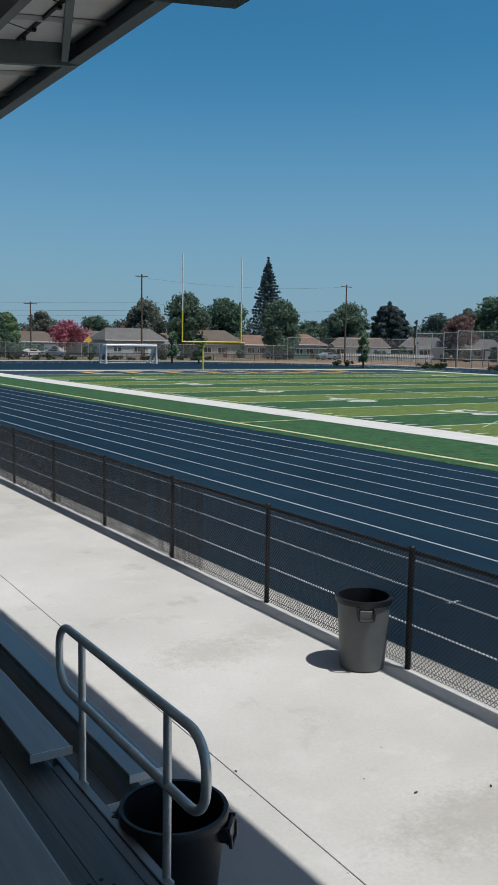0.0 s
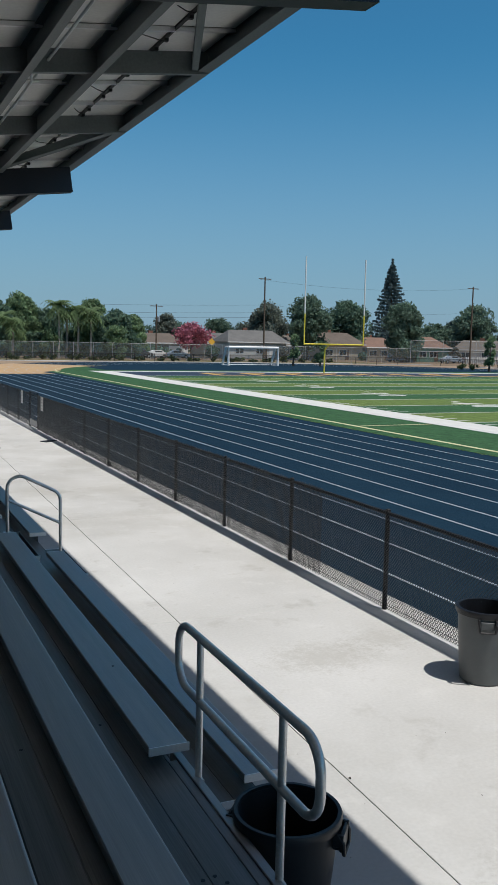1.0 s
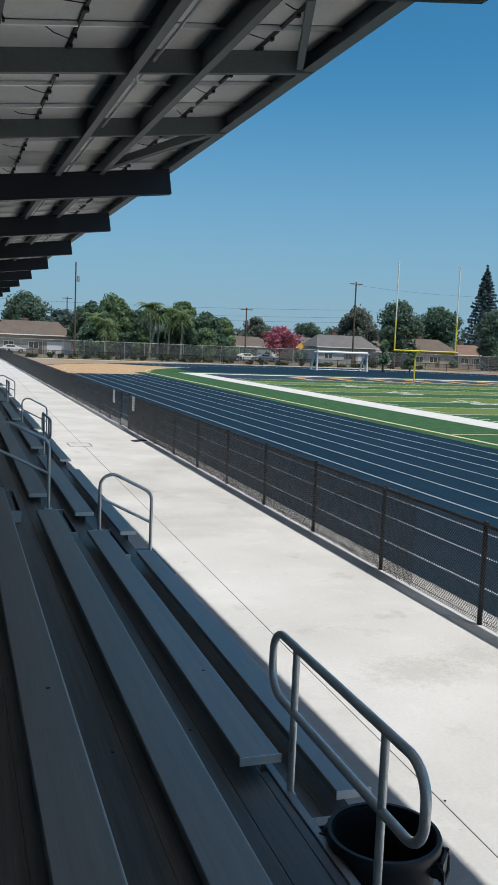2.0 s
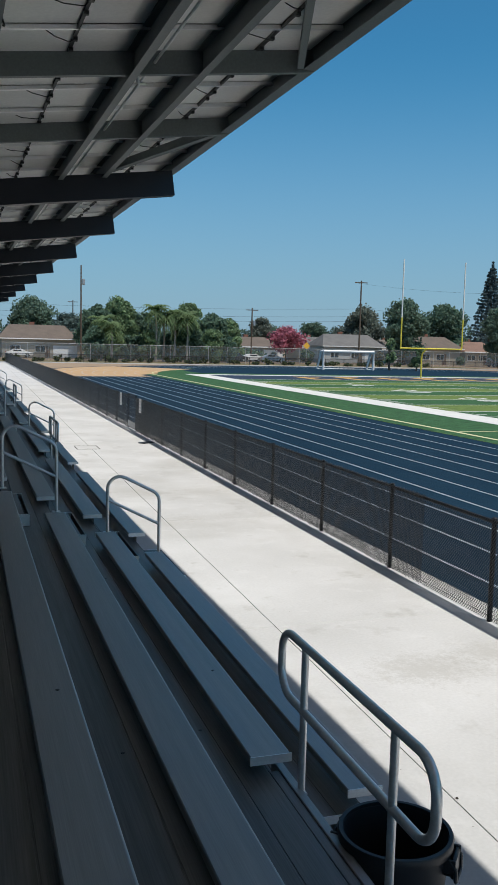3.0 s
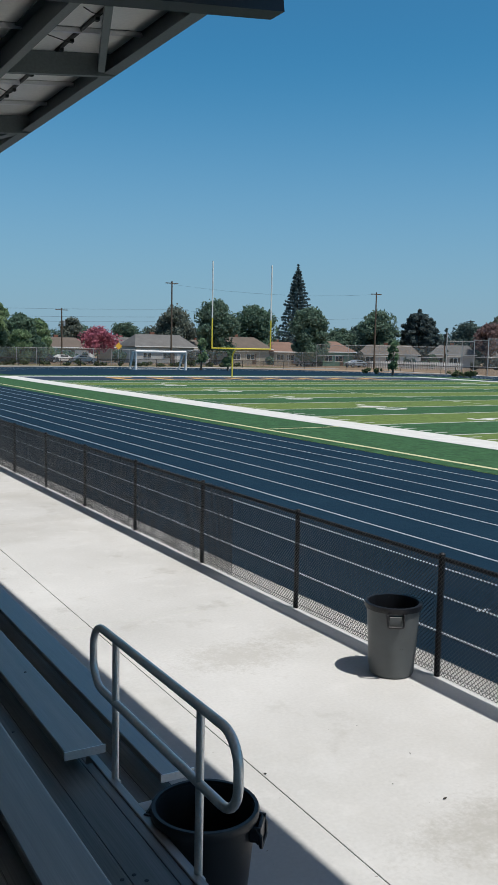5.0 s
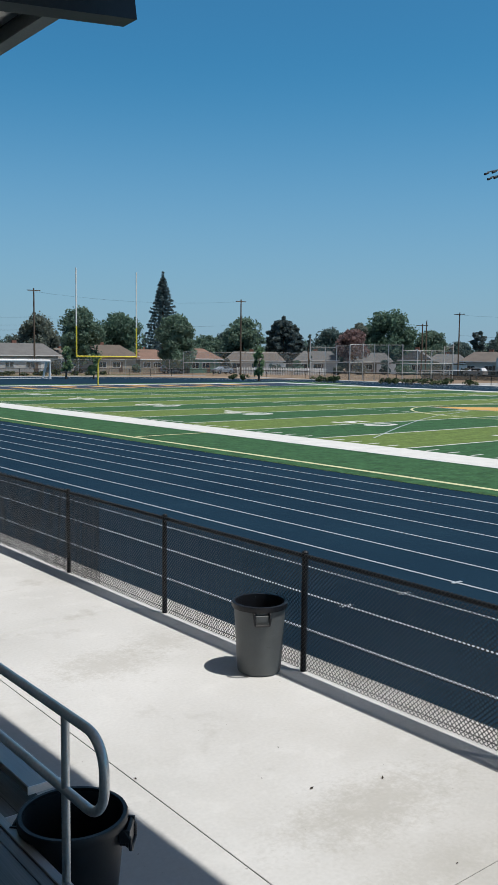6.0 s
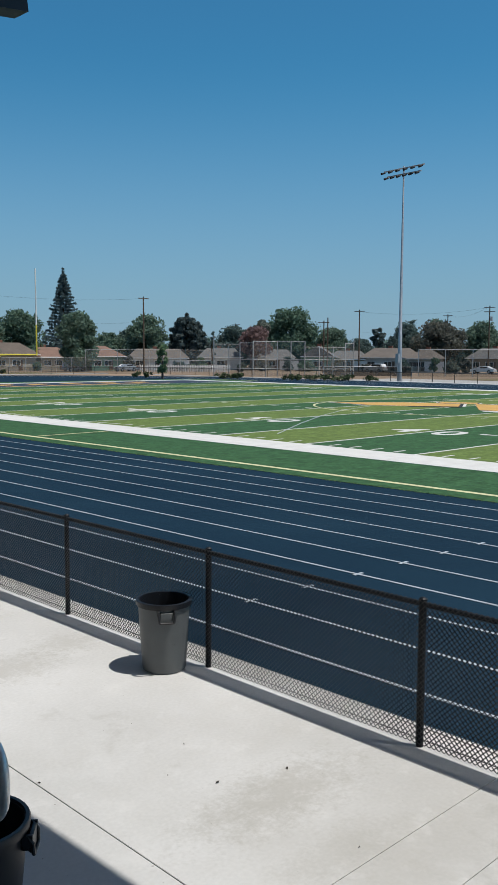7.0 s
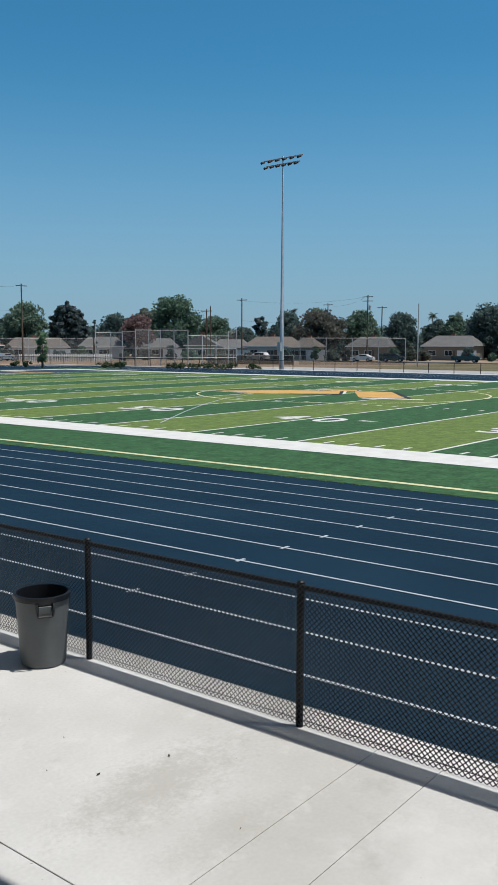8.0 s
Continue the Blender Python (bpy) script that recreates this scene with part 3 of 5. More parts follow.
# ---- litter bins ----
def litter_bin(label, at, turn, shell, rim_r=0.285, h=0.74, liner=False, foot=0.20):
    b = thing("litter_bin", label, "trash can", at, turn, group="litter bins")
    bm = bmesh.new()
    lathe(bm, [(0.003, 0.0), (foot, 0.0), (foot + 0.018, 0.012), (foot + 0.024, 0.05), (rim_r - 0.022, h - 0.10), (rim_r - 0.018, h - 0.02), (rim_r - 0.03, h - 0.02), (rim_r - 0.035, h - 0.10), (foot + 0.008, 0.03), (0.003, 0.03)], 40)
    part("body", bm, M[shell], b, smooth=35)
    bm = bmesh.new()
    lathe(bm, [(rim_r - 0.02, h - 0.055), (rim_r - 0.002, h - 0.05), (rim_r, h - 0.012), (rim_r - 0.006, h), (rim_r - 0.026, h), (rim_r - 0.028, h - 0.03), (rim_r - 0.02, h - 0.055)], 40, cap=False)
    part("rim", bm, M["black_plastic"], b, "dark rolled rim", smooth=35)
    if liner:
        # a black bag folded over the rim, creased and uneven
        bm, seg, g = bmesh.new(), 72, random.Random(3)
        wave = [0.45 * math.sin(4 * k * 2 * math.pi / seg + 0.6) + 0.25 * math.sin(9 * k * 2 * math.pi / seg) + g.uniform(-0.2, 0.2) for k in range(seg)]
        rows = []
        for r0, z0, wr, wz in ((rim_r - 0.05, h - 0.40, 0.012, 0.0), (rim_r - 0.042, h - 0.12, 0.006, 0.0), (rim_r - 0.030, h + 0.002, 0.002, 0.002), (rim_r - 0.012, h + 0.006, 0.001, 0.003), (rim_r + 0.003, h + 0.001, 0.001, 0.002), (rim_r + 0.004, h - 0.030, 0.002, 0.0), (rim_r + 0.002, h - 0.046, 0.002, 0.009)):
            rows.append([bm.verts.new(((r0 + wr * wave[k]) * math.cos(2 * math.pi * k / seg), (r0 + wr * wave[k]) * math.sin(2 * math.pi * k / seg), z0 + wz * wave[(k * 3) % seg])) for k in range(seg)])
        for a, c in zip(rows, rows[1:]):
            for k in range(seg):
                bm.faces.new((a[k], a[(k + 1) % seg], c[(k + 1) % seg], c[k]))
        part("bin_liner", bm, M["liner"], b, "black plastic bag folded over the rim", smooth=60)
    for s in (-1, 1):
        y = s * (rim_r - 0.004)
        bm = bmesh.new()
        loop = [(-0.075, y, h - 0.055), (-0.078, y + s * 0.03, h - 0.10), (-0.07, y + s * 0.032, h - 0.165), (0.07, y + s * 0.032, h - 0.165), (0.078, y + s * 0.03, h - 0.10), (0.075, y, h - 0.055)]
        tube(bm, bend(loop, 0.015, 3), 0.011, 8)
        for q in (-0.076, 0.076):
            box(bm, q - 0.008, q + 0.008, min(y - s * 0.03, y + s * 0.03), max(y - s * 0.03, y + s * 0.03), h - 0.12, h - 0.05, bevel=0.003)
        if shell == "black_plastic":
            box(bm, -0.07, 0.07, min(y, y + s * 0.028), max(y, y + s * 0.028), h - 0.16, h - 0.05, bevel=0.012)
        part("handle", bm, M["black_plastic"], b, "moulded dark handle", smooth=40)
        part("handle_plate", boxes((-0.06, 0.06, min(y - s * 0.03, y + s * 0.004), max(y - s * 0.03, y + s * 0.004), h - 0.15, h - 0.075), bevel=0.004), M[shell], b)
    return b


litter_bin("grey plastic litter bin with a dark rim on the concrete", (-0.33, 0.285, 0.0), -34, "grey_plastic", 0.272, 0.70, liner=True, foot=0.193)
litter_bin("black plastic litter bin in the shade beside the bleachers", (-3.61, -2.15, 0.0), 49, "black_plastic", 0.295, 0.635)

cover = thing("utility_cover", "square concrete utility cover flush in the pavement", "utility cover", (-2.27, 19.65, 0.0))
part("cover_frame", boxes((-0.33, 0.33, -0.43, -0.41, -0.01, 0.005), (-0.33, 0.33, 0.41, 0.43, -0.01, 0.005), (-0.33, -0.31, -0.41, 0.41, -0.01, 0.005), (0.31, 0.33, -0.41, 0.41, -0.01, 0.005)), M["joint"], cover)
part("lid", boxes((-0.30, 0.30, -0.40, 0.40, -0.01, 0.004)), M["concrete"], cover)
plate = thing("gate_stop", "dark metal plate on the concrete beside the gate", "metal plate", (-0.33, 20.6, 0.0), 40)
part("plate", boxes((-0.26, 0.26, -0.12, 0.12, 0.0, 0.03), bevel=0.006), M["navy_steel"], plate)
for k, (x, y, r) in enumerate(((-1.56, -1.82, 0.012), (-1.035, -2.02, 0.012), (-1.32, -1.17, 0.004), (-1.75, -1.49, 0.004), (-1.49, -3.06, 0.005), (-1.38, -0.57, 0.004), (-2.483, -0.93, 0.012))):
    q = thing("dry_leaf", "small dark dry leaf lying on the concrete", "leaf", (x, y, 0.001), k * 47, group="dry leaves on the concrete")
    bm = bmesh.new()
    v = [bm.verts.new(p) for p in ((-r * 1.5, 0, 0), (-r * 0.4, r * 0.7, 0.008), (r * 0.9, r * 0.5, 0.004), (r * 1.6, 0, 0.012), (r * 0.6, -r * 0.6, 0.002), (-r * 0.5, -r * 0.6, 0.009))]
    bm.faces.new(v)
    part("blade", bm, paint("dry_leaf_brown", (0.035, 0.028, 0.02), 0.9), q)

# ---- bleachers ----
ROWS_Z = [0.416, 0.70, 0.97, 1.25, 1.53, 1.81, 2.09]
ROWS_X = [-3.39, -4.002, -4.625, -5.26, -5.87, -6.48, -7.09]
AISLES = [(4.9, 6.05), (19.1, 20.25), (33.3, 34.45), (47.5, 48.65)]
CUTS = [(12.0, 13.5), (26.2, 27.7), (40.4, 41.9)]
Y_END = 56.0
bleacher = thing("bleacher", "aluminium bleacher with long bench planks in the shade", "bleacher")


def spans(y0, y1, gaps):
    out, y = [], y0
    for a, b in gaps:
        if a > y:
            out.append((y, a))
        y = b
    return out + [(y, y1)]


def plank(bm, x0, x1, y0, y1, z, t=0.045, grooves=3, nose=0.006):
    """An extruded plank: ribbed top, lipped edges, open underneath."""
    w = x1 - x0
    prof = [(x0, z - t), (x0, z - 0.006), (x0 + 0.006, z)]
    for i in range(1, grooves + 1):
        g = x0 + w * i / (grooves + 1)
        prof += [(g - 0.006, z), (g - 0.003, z - 0.003), (g + 0.003, z - 0.003), (g + 0.006, z)]
    prof += [(x1 - nose * (1 - math.sin(a)), z - nose * (1 - math.cos(a))) for a in (0.0, 0.52, 1.05, 1.57)]
    prof += [(x1, z - t), (x1 - 0.004, z - t), (x1 - 0.004, z - 0.012), (x0 + 0.004, z - 0.012), (x0 + 0.004, z - t)]
    a, b = [bm.verts.new((x, y0, zz)) for x, zz in prof], [bm.verts.new((x, y1, zz)) for x, zz in prof]
    for i in range(len(prof)):
        j = (i + 1) % len(prof)
        bm.faces.new((a[i], a[j], b[j], b[i]))
    bm.faces.new(a)
    bm.faces.new(b)


for r, (z, x) in enumerate(zip(ROWS_Z, ROWS_X)):
    gaps = sorted(AISLES + CUTS) if r < 2 else (AISLES if r < 5 else [])
    start = -1.35 if r < 2 else -24.0
    for y0, y1 in spans(start, Y_END, gaps):
        bm = bmesh.new()
        hw = 0.112 if r == 0 else 0.125
        plank(bm, x - hw, x + hw, y0 + 0.008, y1 - 0.008, z, 0.045, 0, nose=0.013)
        part("seat_plank", bm, M["aluminium"], bleacher)
        for ye in (y0, y1):
            part("end_cap", boxes((x - hw - 0.003, x + hw + 0.003, ye - 0.008 if ye == y1 else ye, ye if ye == y1 else ye + 0.008, z - 0.05, z + 0.001)), M["rail_bright"], bleacher)
        k = 0
        y = y0 + 0.35
        while y < min(y1 - 0.1, 20):
            bm = boxes((x + 0.02, x + 0.06, y - 0.025, y + 0.025, max(z - 0.43, 0.0), z - 0.045), (x - 0.06, x + 0.10, y - 0.025, y + 0.025, z - 0.06, z - 0.044))
            part("seat_bracket", bm, M["riser"], bleacher)
            y += 1.83
for r, (z, x) in enumerate(zip(ROWS_Z, ROWS_X)):
    if r == 0:
        continue
    zf = z - (0.43 if r == 1 else 0.40)
    nxt = ROWS_X[r - 1]
    start = -1.35 if r == 1 else -24.0
    x_front = nxt + 0.13
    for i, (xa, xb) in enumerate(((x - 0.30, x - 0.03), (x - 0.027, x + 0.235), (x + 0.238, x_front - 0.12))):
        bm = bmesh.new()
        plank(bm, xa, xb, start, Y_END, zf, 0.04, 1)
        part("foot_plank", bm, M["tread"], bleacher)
    if r == 1:
        part("plank_end_cap", boxes((x - 0.30, x_front - 0.12, start - 0.007, start - 0.001, zf - 0.05, zf + 0.003)), M["rail_bright"], bleacher)
    part("riser", boxes((x_front - 0.118, x_front - 0.112, start, Y_END, zf - 0.29, zf - 0.005)), M["riser"], bleacher)
hole = bmesh.new()
lathe(hole, [(0.011, -0.001), (0.011, 0.0015)], 12)
hole_mesh = bpy.data.meshes.new("bolt_hole")
hole.to_mesh(hole_mesh)
hole.free()
hole_mesh.materials.append(M["cable"])
for x, y, z in ((-5.231, -1.42, ROWS_Z[3]), (-3.97, 0.034, ROWS_Z[1]), (-4.88, -1.40, 0.85), (-4.22, -2.48, 0.57), (-4.155, -2.47, 0.57), (-4.12, -2.54, 0.57), (-4.24, -0.64, 0.57), (-4.26, 3.2, 0.57)):
    ob = link_mesh("bolt_hole", hole_mesh, None, bleacher)
    ob.location = (x, y, z)
# platform in place of the two lowest rows
PZ = 0.57
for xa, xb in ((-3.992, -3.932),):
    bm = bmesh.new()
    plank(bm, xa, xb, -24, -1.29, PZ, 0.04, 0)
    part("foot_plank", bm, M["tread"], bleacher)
part("nosing", boxes((-3.93, -3.878, -24.0, -1.15, PZ - 0.075, PZ + 0.008), bevel=0.004), M["aluminium"], bleacher, "steel edge angle of the platform")
part("skirt", boxes((-3.915, -3.905, -24.0, -1.15, 0.0, PZ - 0.07)), M["riser"], bleacher)
for y in [-23.5 + 1.83 * i for i in range(44)]:
    bm = bmesh.new()
    beam(bm, (-3.95, y, 0.05), (-7.6, y, 1.78), 0.05, 0.08)
    box(bm, -7.6, -7.5, y - 0.04, y + 0.04, 0, 2.1)
    box(bm, -5.5, -5.42, y - 0.04, y + 0.04, 0, 0.75)
    part("understructure", bm, M["galvanised"], bleacher)


# ---- handrails ----
def guard_rail(at, turn, length, label):
    """A closed tube loop on two posts, along its own y."""
    g = thing("guard_rail", label, "handrail", at, turn)
    bm = bmesh.new()
    e = 0.37
    loop = [(0, length / 2, 0.845), (0, length + e, 0.845), (0, length + e, 0.468), (0, -e, 0.468), (0, -e, 0.845), (0, length / 2, 0.845)]
    tube(bm, bend(loop, 0.15, 7), 0.0235, 14)
    part("loop", bm, M["galvanised"], g, smooth=40)
    for y in (0, length):
        bm = bmesh.new()
        tube(bm, [(0.0, y, -0.05), (0.0, y, 0.84)], 0.021, 12)
        part("rail_post", bm, M["galvanised"], g, smooth=40)
        part("base_clamp", boxes((-0.028, 0.028, y - 0.028, y + 0.028, -0.09, 0.0), bevel=0.004), M["galvanised"], g)
    return g


def stair_rail(at, run, drop, label, h=0.88):
    """A sloping hand rail down the stairs, towards +x."""
    g = thing("stair_rail", label, "handrail", at, group="stair rails of the bleacher")
    bm = bmesh.new()
    tube(bm, bend([(0, 0, 0), (0, 0, h), (run, 0, h - drop), (run, 0, -drop)], 0.16, 7), 0.022, 12)
    part("rail_tube", bm, M["galvanised"], g, smooth=40)
    bm = bmesh.new()
    tube(bm, [(0, 0, h * 0.52), (run, 0, h * 0.52 - drop)], 0.019, 10)
    part("mid_rail", bm, M["galvanised"], g, smooth=40)
    for x, z in ((0, 0), (run, -drop)):
        part("base_plate", boxes((x - 0.05, x + 0.05, -0.05, 0.05, z - 0.004, z + 0.008)), M["galvanised"], g)
    return g


guard_rail((-3.882, -2.61, PZ - 0.012), 0, 1.08, "grey steel guard rail loop on the platform edge")
for a, b in CUTS:
    guard_rail((-3.88, a + 0.25, PZ + 0.01), 0, b - a - 0.5, "grey steel guard rail loop on the platform edge")
for a, b in AISLES:
    m = (a + b) / 2
    stair_rail((-3.89, m, 0.57), 0.69, 0.35, "grey steel handrail down the bleacher stairs", 0.84)
    stair_rail((-5.22, m, 1.20), 0.67, 0.33, "grey steel handrail down the bleacher stairs", 0.88)
    # a boxed half step in front of every riser: tread, open slot, front lip, bright end plates
    for xr, z, deep in ((-3.375, 0.14, 0.36), (-3.985, 0.42, 0.37), (-4.610, 0.72, 0.34), (-5.245, 1.0, 0.305), (-5.855, 1.28, 0.305)):
        y0, y1, xf = a - 0.20, b + 0.12, xr + deep
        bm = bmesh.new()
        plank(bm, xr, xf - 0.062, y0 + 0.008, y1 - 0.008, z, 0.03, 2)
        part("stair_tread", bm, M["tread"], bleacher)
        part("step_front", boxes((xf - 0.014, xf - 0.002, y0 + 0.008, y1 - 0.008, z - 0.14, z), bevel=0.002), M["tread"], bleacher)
        part("step_slot", boxes((xf - 0.060, xf - 0.016, y0 + 0.01, y1 - 0.01, z - 0.09, z - 0.08)), M["riser"], bleacher, "dark slot of the step")
        for ye in (y0, y1 - 0.006):
            part("step_end", boxes((xr + 0.004, xf, ye, ye + 0.006, z - 0.14, z - 0.026), (xr, xf + 0.003, ye - 0.006, ye + 0.010, z - 0.026, z + 0.003)), M["rail_bright"], bleacher, "bright end plate of the step")

# ---- solar canopy ----
RA = 0.0157
canopy = thing("solar_canopy", "dark steel canopy roofed with solar panels", "canopy", (-1.50, -6.09, -0.308), math.degrees(RA))
canopy.matrix_world = pose(-1.50, -6.09, -0.29, -0.23, 0, math.degrees(RA)) @ Matrix.Diagonal((1.1, 1.1, 1.1, 1))
SL = 0.13


def roof_z(u, z0=6.1):
    return z0 + SL * u


U0 = -8.6
BEAMS = [-12.0, 6.04, 15.6, 21.4, 27.8, 34.0, 40.2, 46.4, 52.6, 58.8]
for v in BEAMS:
    bm = bmesh.new()
    beam(bm, (-0.03, v, roof_z(-0.03) - 0.215), (U0, v, roof_z(U0) - 0.215), 0.20, 0.42)
    part("main_beam", bm, M["navy_steel"], canopy)
    part("column", boxes((-7.6, -7.2, v - 0.2, v + 0.2, 0.26, roof_z(-7.4) - 0.4)), M["navy_steel"], canopy)


def channel(bm, u, v0, v1, h=0.29, w=0.085, t=0.006, face=1):
    """A C-shaped purlin that runs along the canopy, below the cross channels."""
    z, b = roof_z(u) - 0.075, u - face * w
    prof = [(u, z), (u, z + h), (b, z + h), (b, z + h - 2 * t), (u - face * 2 * t, z + h - 2 * t), (u - face * 2 * t, z + 2 * t), (b, z + 2 * t), (b, z)]
    ends = [[bm.verts.new((p, v, q)) for p, q in prof] for v in (v0, v1)]
    for i in range(8):
        bm.faces.new((ends[0][i], ends[0][(i + 1) % 8], ends[1][(i + 1) % 8], ends[1][i]))
    for e in ends:
        bm.faces.new(e)


V0, V1 = -14.0, 60.0
bm = bmesh.new()
tube(bm, [(-0.3, 16.35, roof_z(-0.3) - 0.05), (U0, 16.35, roof_z(U0) - 0.05)], 0.06, 10)
part("drain_pipe", bm, M["rail_bright"], canopy, "pale round pipe across the canopy", smooth=40)
for u in (-1.19, -1.92, -3.35, -4.15, -5.45, -6.32, -7.6):
    bm = bmesh.new()
    channel(bm, u, V0, V1)
    part("purlin", bm, M["steel"], canopy)
bm = bmesh.new()
zf = roof_z(0)
prof = [(-0.06, zf), (0.08, zf), (0.08, zf + 0.26), (-0.06, zf + 0.26), (-0.06, zf + 0.248), (0.068, zf + 0.248), (0.068, zf + 0.012), (-0.06, zf + 0.012)]
ends = [[bm.verts.new((u, v, z)) for u, z in prof] for v in (V0, V1)]
for i in range(8):
    bm.faces.new((ends[0][i], ends[0][(i + 1) % 8], ends[1][(i + 1) % 8], ends[1][i]))
for e in ends:
    bm.faces.new(e)
part("fascia", bm, M["steel"], canopy, "grey steel edge channel")
cross = [-9.0, -6.0, -3.0, 0.1, 3.1, 9.52, 12.62, 18.6, 24.6, 30.9, 37.1, 43.3, 49.5, 55.7]
for v in cross:
    bm = bmesh.new()
    beam(bm, (0.06, v, roof_z(0) + 0.11), (U0, v, roof_z(U0) + 0.11), 0.012, 0.23)
    beam(bm, (0.06, v + 0.03, roof_z(0) - 0.006), (U0, v + 0.03, roof_z(U0) - 0.006), 0.07, 0.012)
    part("cross_channel", bm, M["steel"], canopy)
for (ua, va), (ub, vb), w in (((-0.12, 9.45), (-0.85, 7.4), 0.07), ((-0.12, 12.8), (-1.15, 15.4), 0.10)):
    bm = bmesh.new()
    beam(bm, (ua, va, roof_z(ua) + 0.06), (ub, vb, roof_z(ub) + 0.06), w, 0.12)
    part("brace", bm, M["steel"], canopy)
# panels, two metres long up the slope, with their frames and cables
PL = 1.035
panel_up = 0.245
COLS = [(0.06, -0.59), (-0.61, -2.59), (-2.61, -4.59), (-4.61, -6.59), (-6.61, -8.55)]
for i, (ua, ub) in enumerate(COLS):
    za, zb = roof_z(ua) + panel_up, roof_z(ub) + panel_up
    bm = bmesh.new()
    beam(bm, (0, 0, 0), (ub - ua, 0, zb - za), PL - 0.03, 0.006)
    pm2 = bpy.data.meshes.new("panel")
    bm.to_mesh(pm2)
    bm.free()
    pm2.materials.append(M["backsheet"])
    bm = bmesh.new()
    beam(bm, (0, PL / 2, -0.035), (ub - ua, PL / 2, zb - za - 0.035), 0.035, 0.04)
    fr = bpy.data.meshes.new("panel_rail")
    bm.to_mesh(fr)
    bm.free()
    fr.materials.append(M["rail_bright"])
    for k in range(58):
        v = V0 + PL / 2 + k * PL
        p = link_mesh("panel", pm2, None, canopy)
        p.location = (ua, v, za)
        f = link_mesh("panel_rail", fr, None, canopy)
        f.location = (ua, v, za)
    if i < 4:
        z = roof_z(ub) + panel_up - 0.02
        bm = bmesh.new()
        beam(bm, (ub - 0.01, V0, z), (ub - 0.01, V1, z), 0.03, 0.035)
        part("end_rail", bm, M["cable"], canopy)
        for k in range(12, 40):
            v = V0 + k * PL
            for q in (0.30, 0.62):
                part("junction_box", boxes((ub - 0.03, ub + 0.015, v + q - 0.03, v + q + 0.02, z - 0.045, z - 0.012)), M["cable"], canopy)
            bm = bmesh.new()
            g, s = random.Random(k * 7 + i), (1 if k % 2 else -1)
            sag, run = g.uniform(0.02, 0.07), g.uniform(0.18, 0.5)
            tube(bm, bend([(ub - 0.01, v + 0.30, z - 0.03), (ub - 0.06, v + 0.30 + s * 0.05, z - 0.03 - sag), (ub - run * 0.6, v + 0.30 + s * 0.10, z - 0.03 - sag * 0.6), (ub - run, v + 0.30 + s * g.uniform(0.02, 0.16), z + 0.005)], 0.05, 3), 0.0055, 5)
            part("cable_lead", bm, M["cable"], canopy)
for u in (-1.72, -3.95):
    bm = bmesh.new()
    tube(bm, [(u, V0, roof_z(u) + 0.10), (u, V1, roof_z(u) + 0.10)], 0.016, 8)
    part("conduit", bm, M["rail_bright"], canopy)
    bm = bmesh.new()
    tube(bm, bend([(u, 10.0, roof_z(u) + 0.02), (u - 0.1, 9.9, roof_z(u) - 0.02), (u - 0.12, 9.8, roof_z(u) + 0.2)], 0.05, 3), 0.016, 8)
    part("conduit_drop", bm, M["rail_bright"], canopy)
for u in (-1.19, -1.92, -3.35):
    for v in (8.2, 10.9, 11.6, 13.8, 14.6):
        bm = bmesh.new()
        z = roof_z(u)
        tube(bm, bend([(u + 0.02, v, z + 0.23), (u + 0.03, v + 0.05, z + 0.12), (u + 0.05, v + 0.04, z + 0.05), (u + 0.03, v - 0.05, z + 0.03)], 0.04, 4), 0.009, 5)
        part("cable_loop", bm, M["cable"], canopy)
bm = bmesh.new()
beam(bm, (0.13, 23.0, roof_z(0.13) + 0.275), (U0, 23.0, roof_z(U0) + 0.275), 74.0, 0.03)
part("panel_deck", bm, M["cell"], canopy, "dark glass upper side of the panels")

# unseen wall, added to block light from behind and darken the bleachers
sheetback = boxes((-11.6, -11.45, -26.0, 58.0, -0.05, 5.0))
tagged(part("wall_back", sheetback, paint("wall_grey", (0.20, 0.20, 0.20), 0.8)), "plain grey unseen wall, added to keep light off the stand from behind", "wall", kind="structure")

# ---- goals ----
GX, GY = 40.78, 76.05
goal = thing("football_goal", "yellow football goalpost with tall white uprights", "goalpost", (GX, GY, 0))
HW = 3.57
bm = bmesh.new()
tube(bm, bend([(0, 2.0, 0), (0, 2.0, 2.6), (0, 1.0, 3.05), (0, 0.0, 3.05)], 0.8, 8), 0.085, 12)
part("gooseneck", bm, M["yellow_metal"], goal, smooth=40)
bm = bmesh.new()
tube(bm, [(-HW - 0.05, 0, 3.08), (HW + 0.05, 0, 3.08)], 0.075, 10)
part("crossbar", bm, M["yellow_metal"], goal, smooth=40)
for x in (-HW, HW):
    bm = bmesh.new()
    tube(bm, [(x, 0, 3.0), (x, 0, 6.2)], 0.075, 10)
    part("upright", bm, M["yellow_metal"], goal, smooth=40)
    bm = bmesh.new()
    tube(bm, [(x, 0, 6.2), (x, 0, 12.07)], 0.07, 10)
    part("upright_top", bm, M["white_metal"], goal, "white upper length", smooth=40)
sx, sy = far(24.31, 120)
soccer = thing("soccer_goal", "white soccer goal standing on the far bend", "soccer goal", (sx, sy, 0))
bm = bmesh.new()
tube(bm, [(-3.66, 0, 0), (-3.66, 0, 2.44), (3.66, 0, 2.44), (3.66, 0, 0)], 0.19, 8)
part("goal_frame", bm, M["white_metal"], soccer)
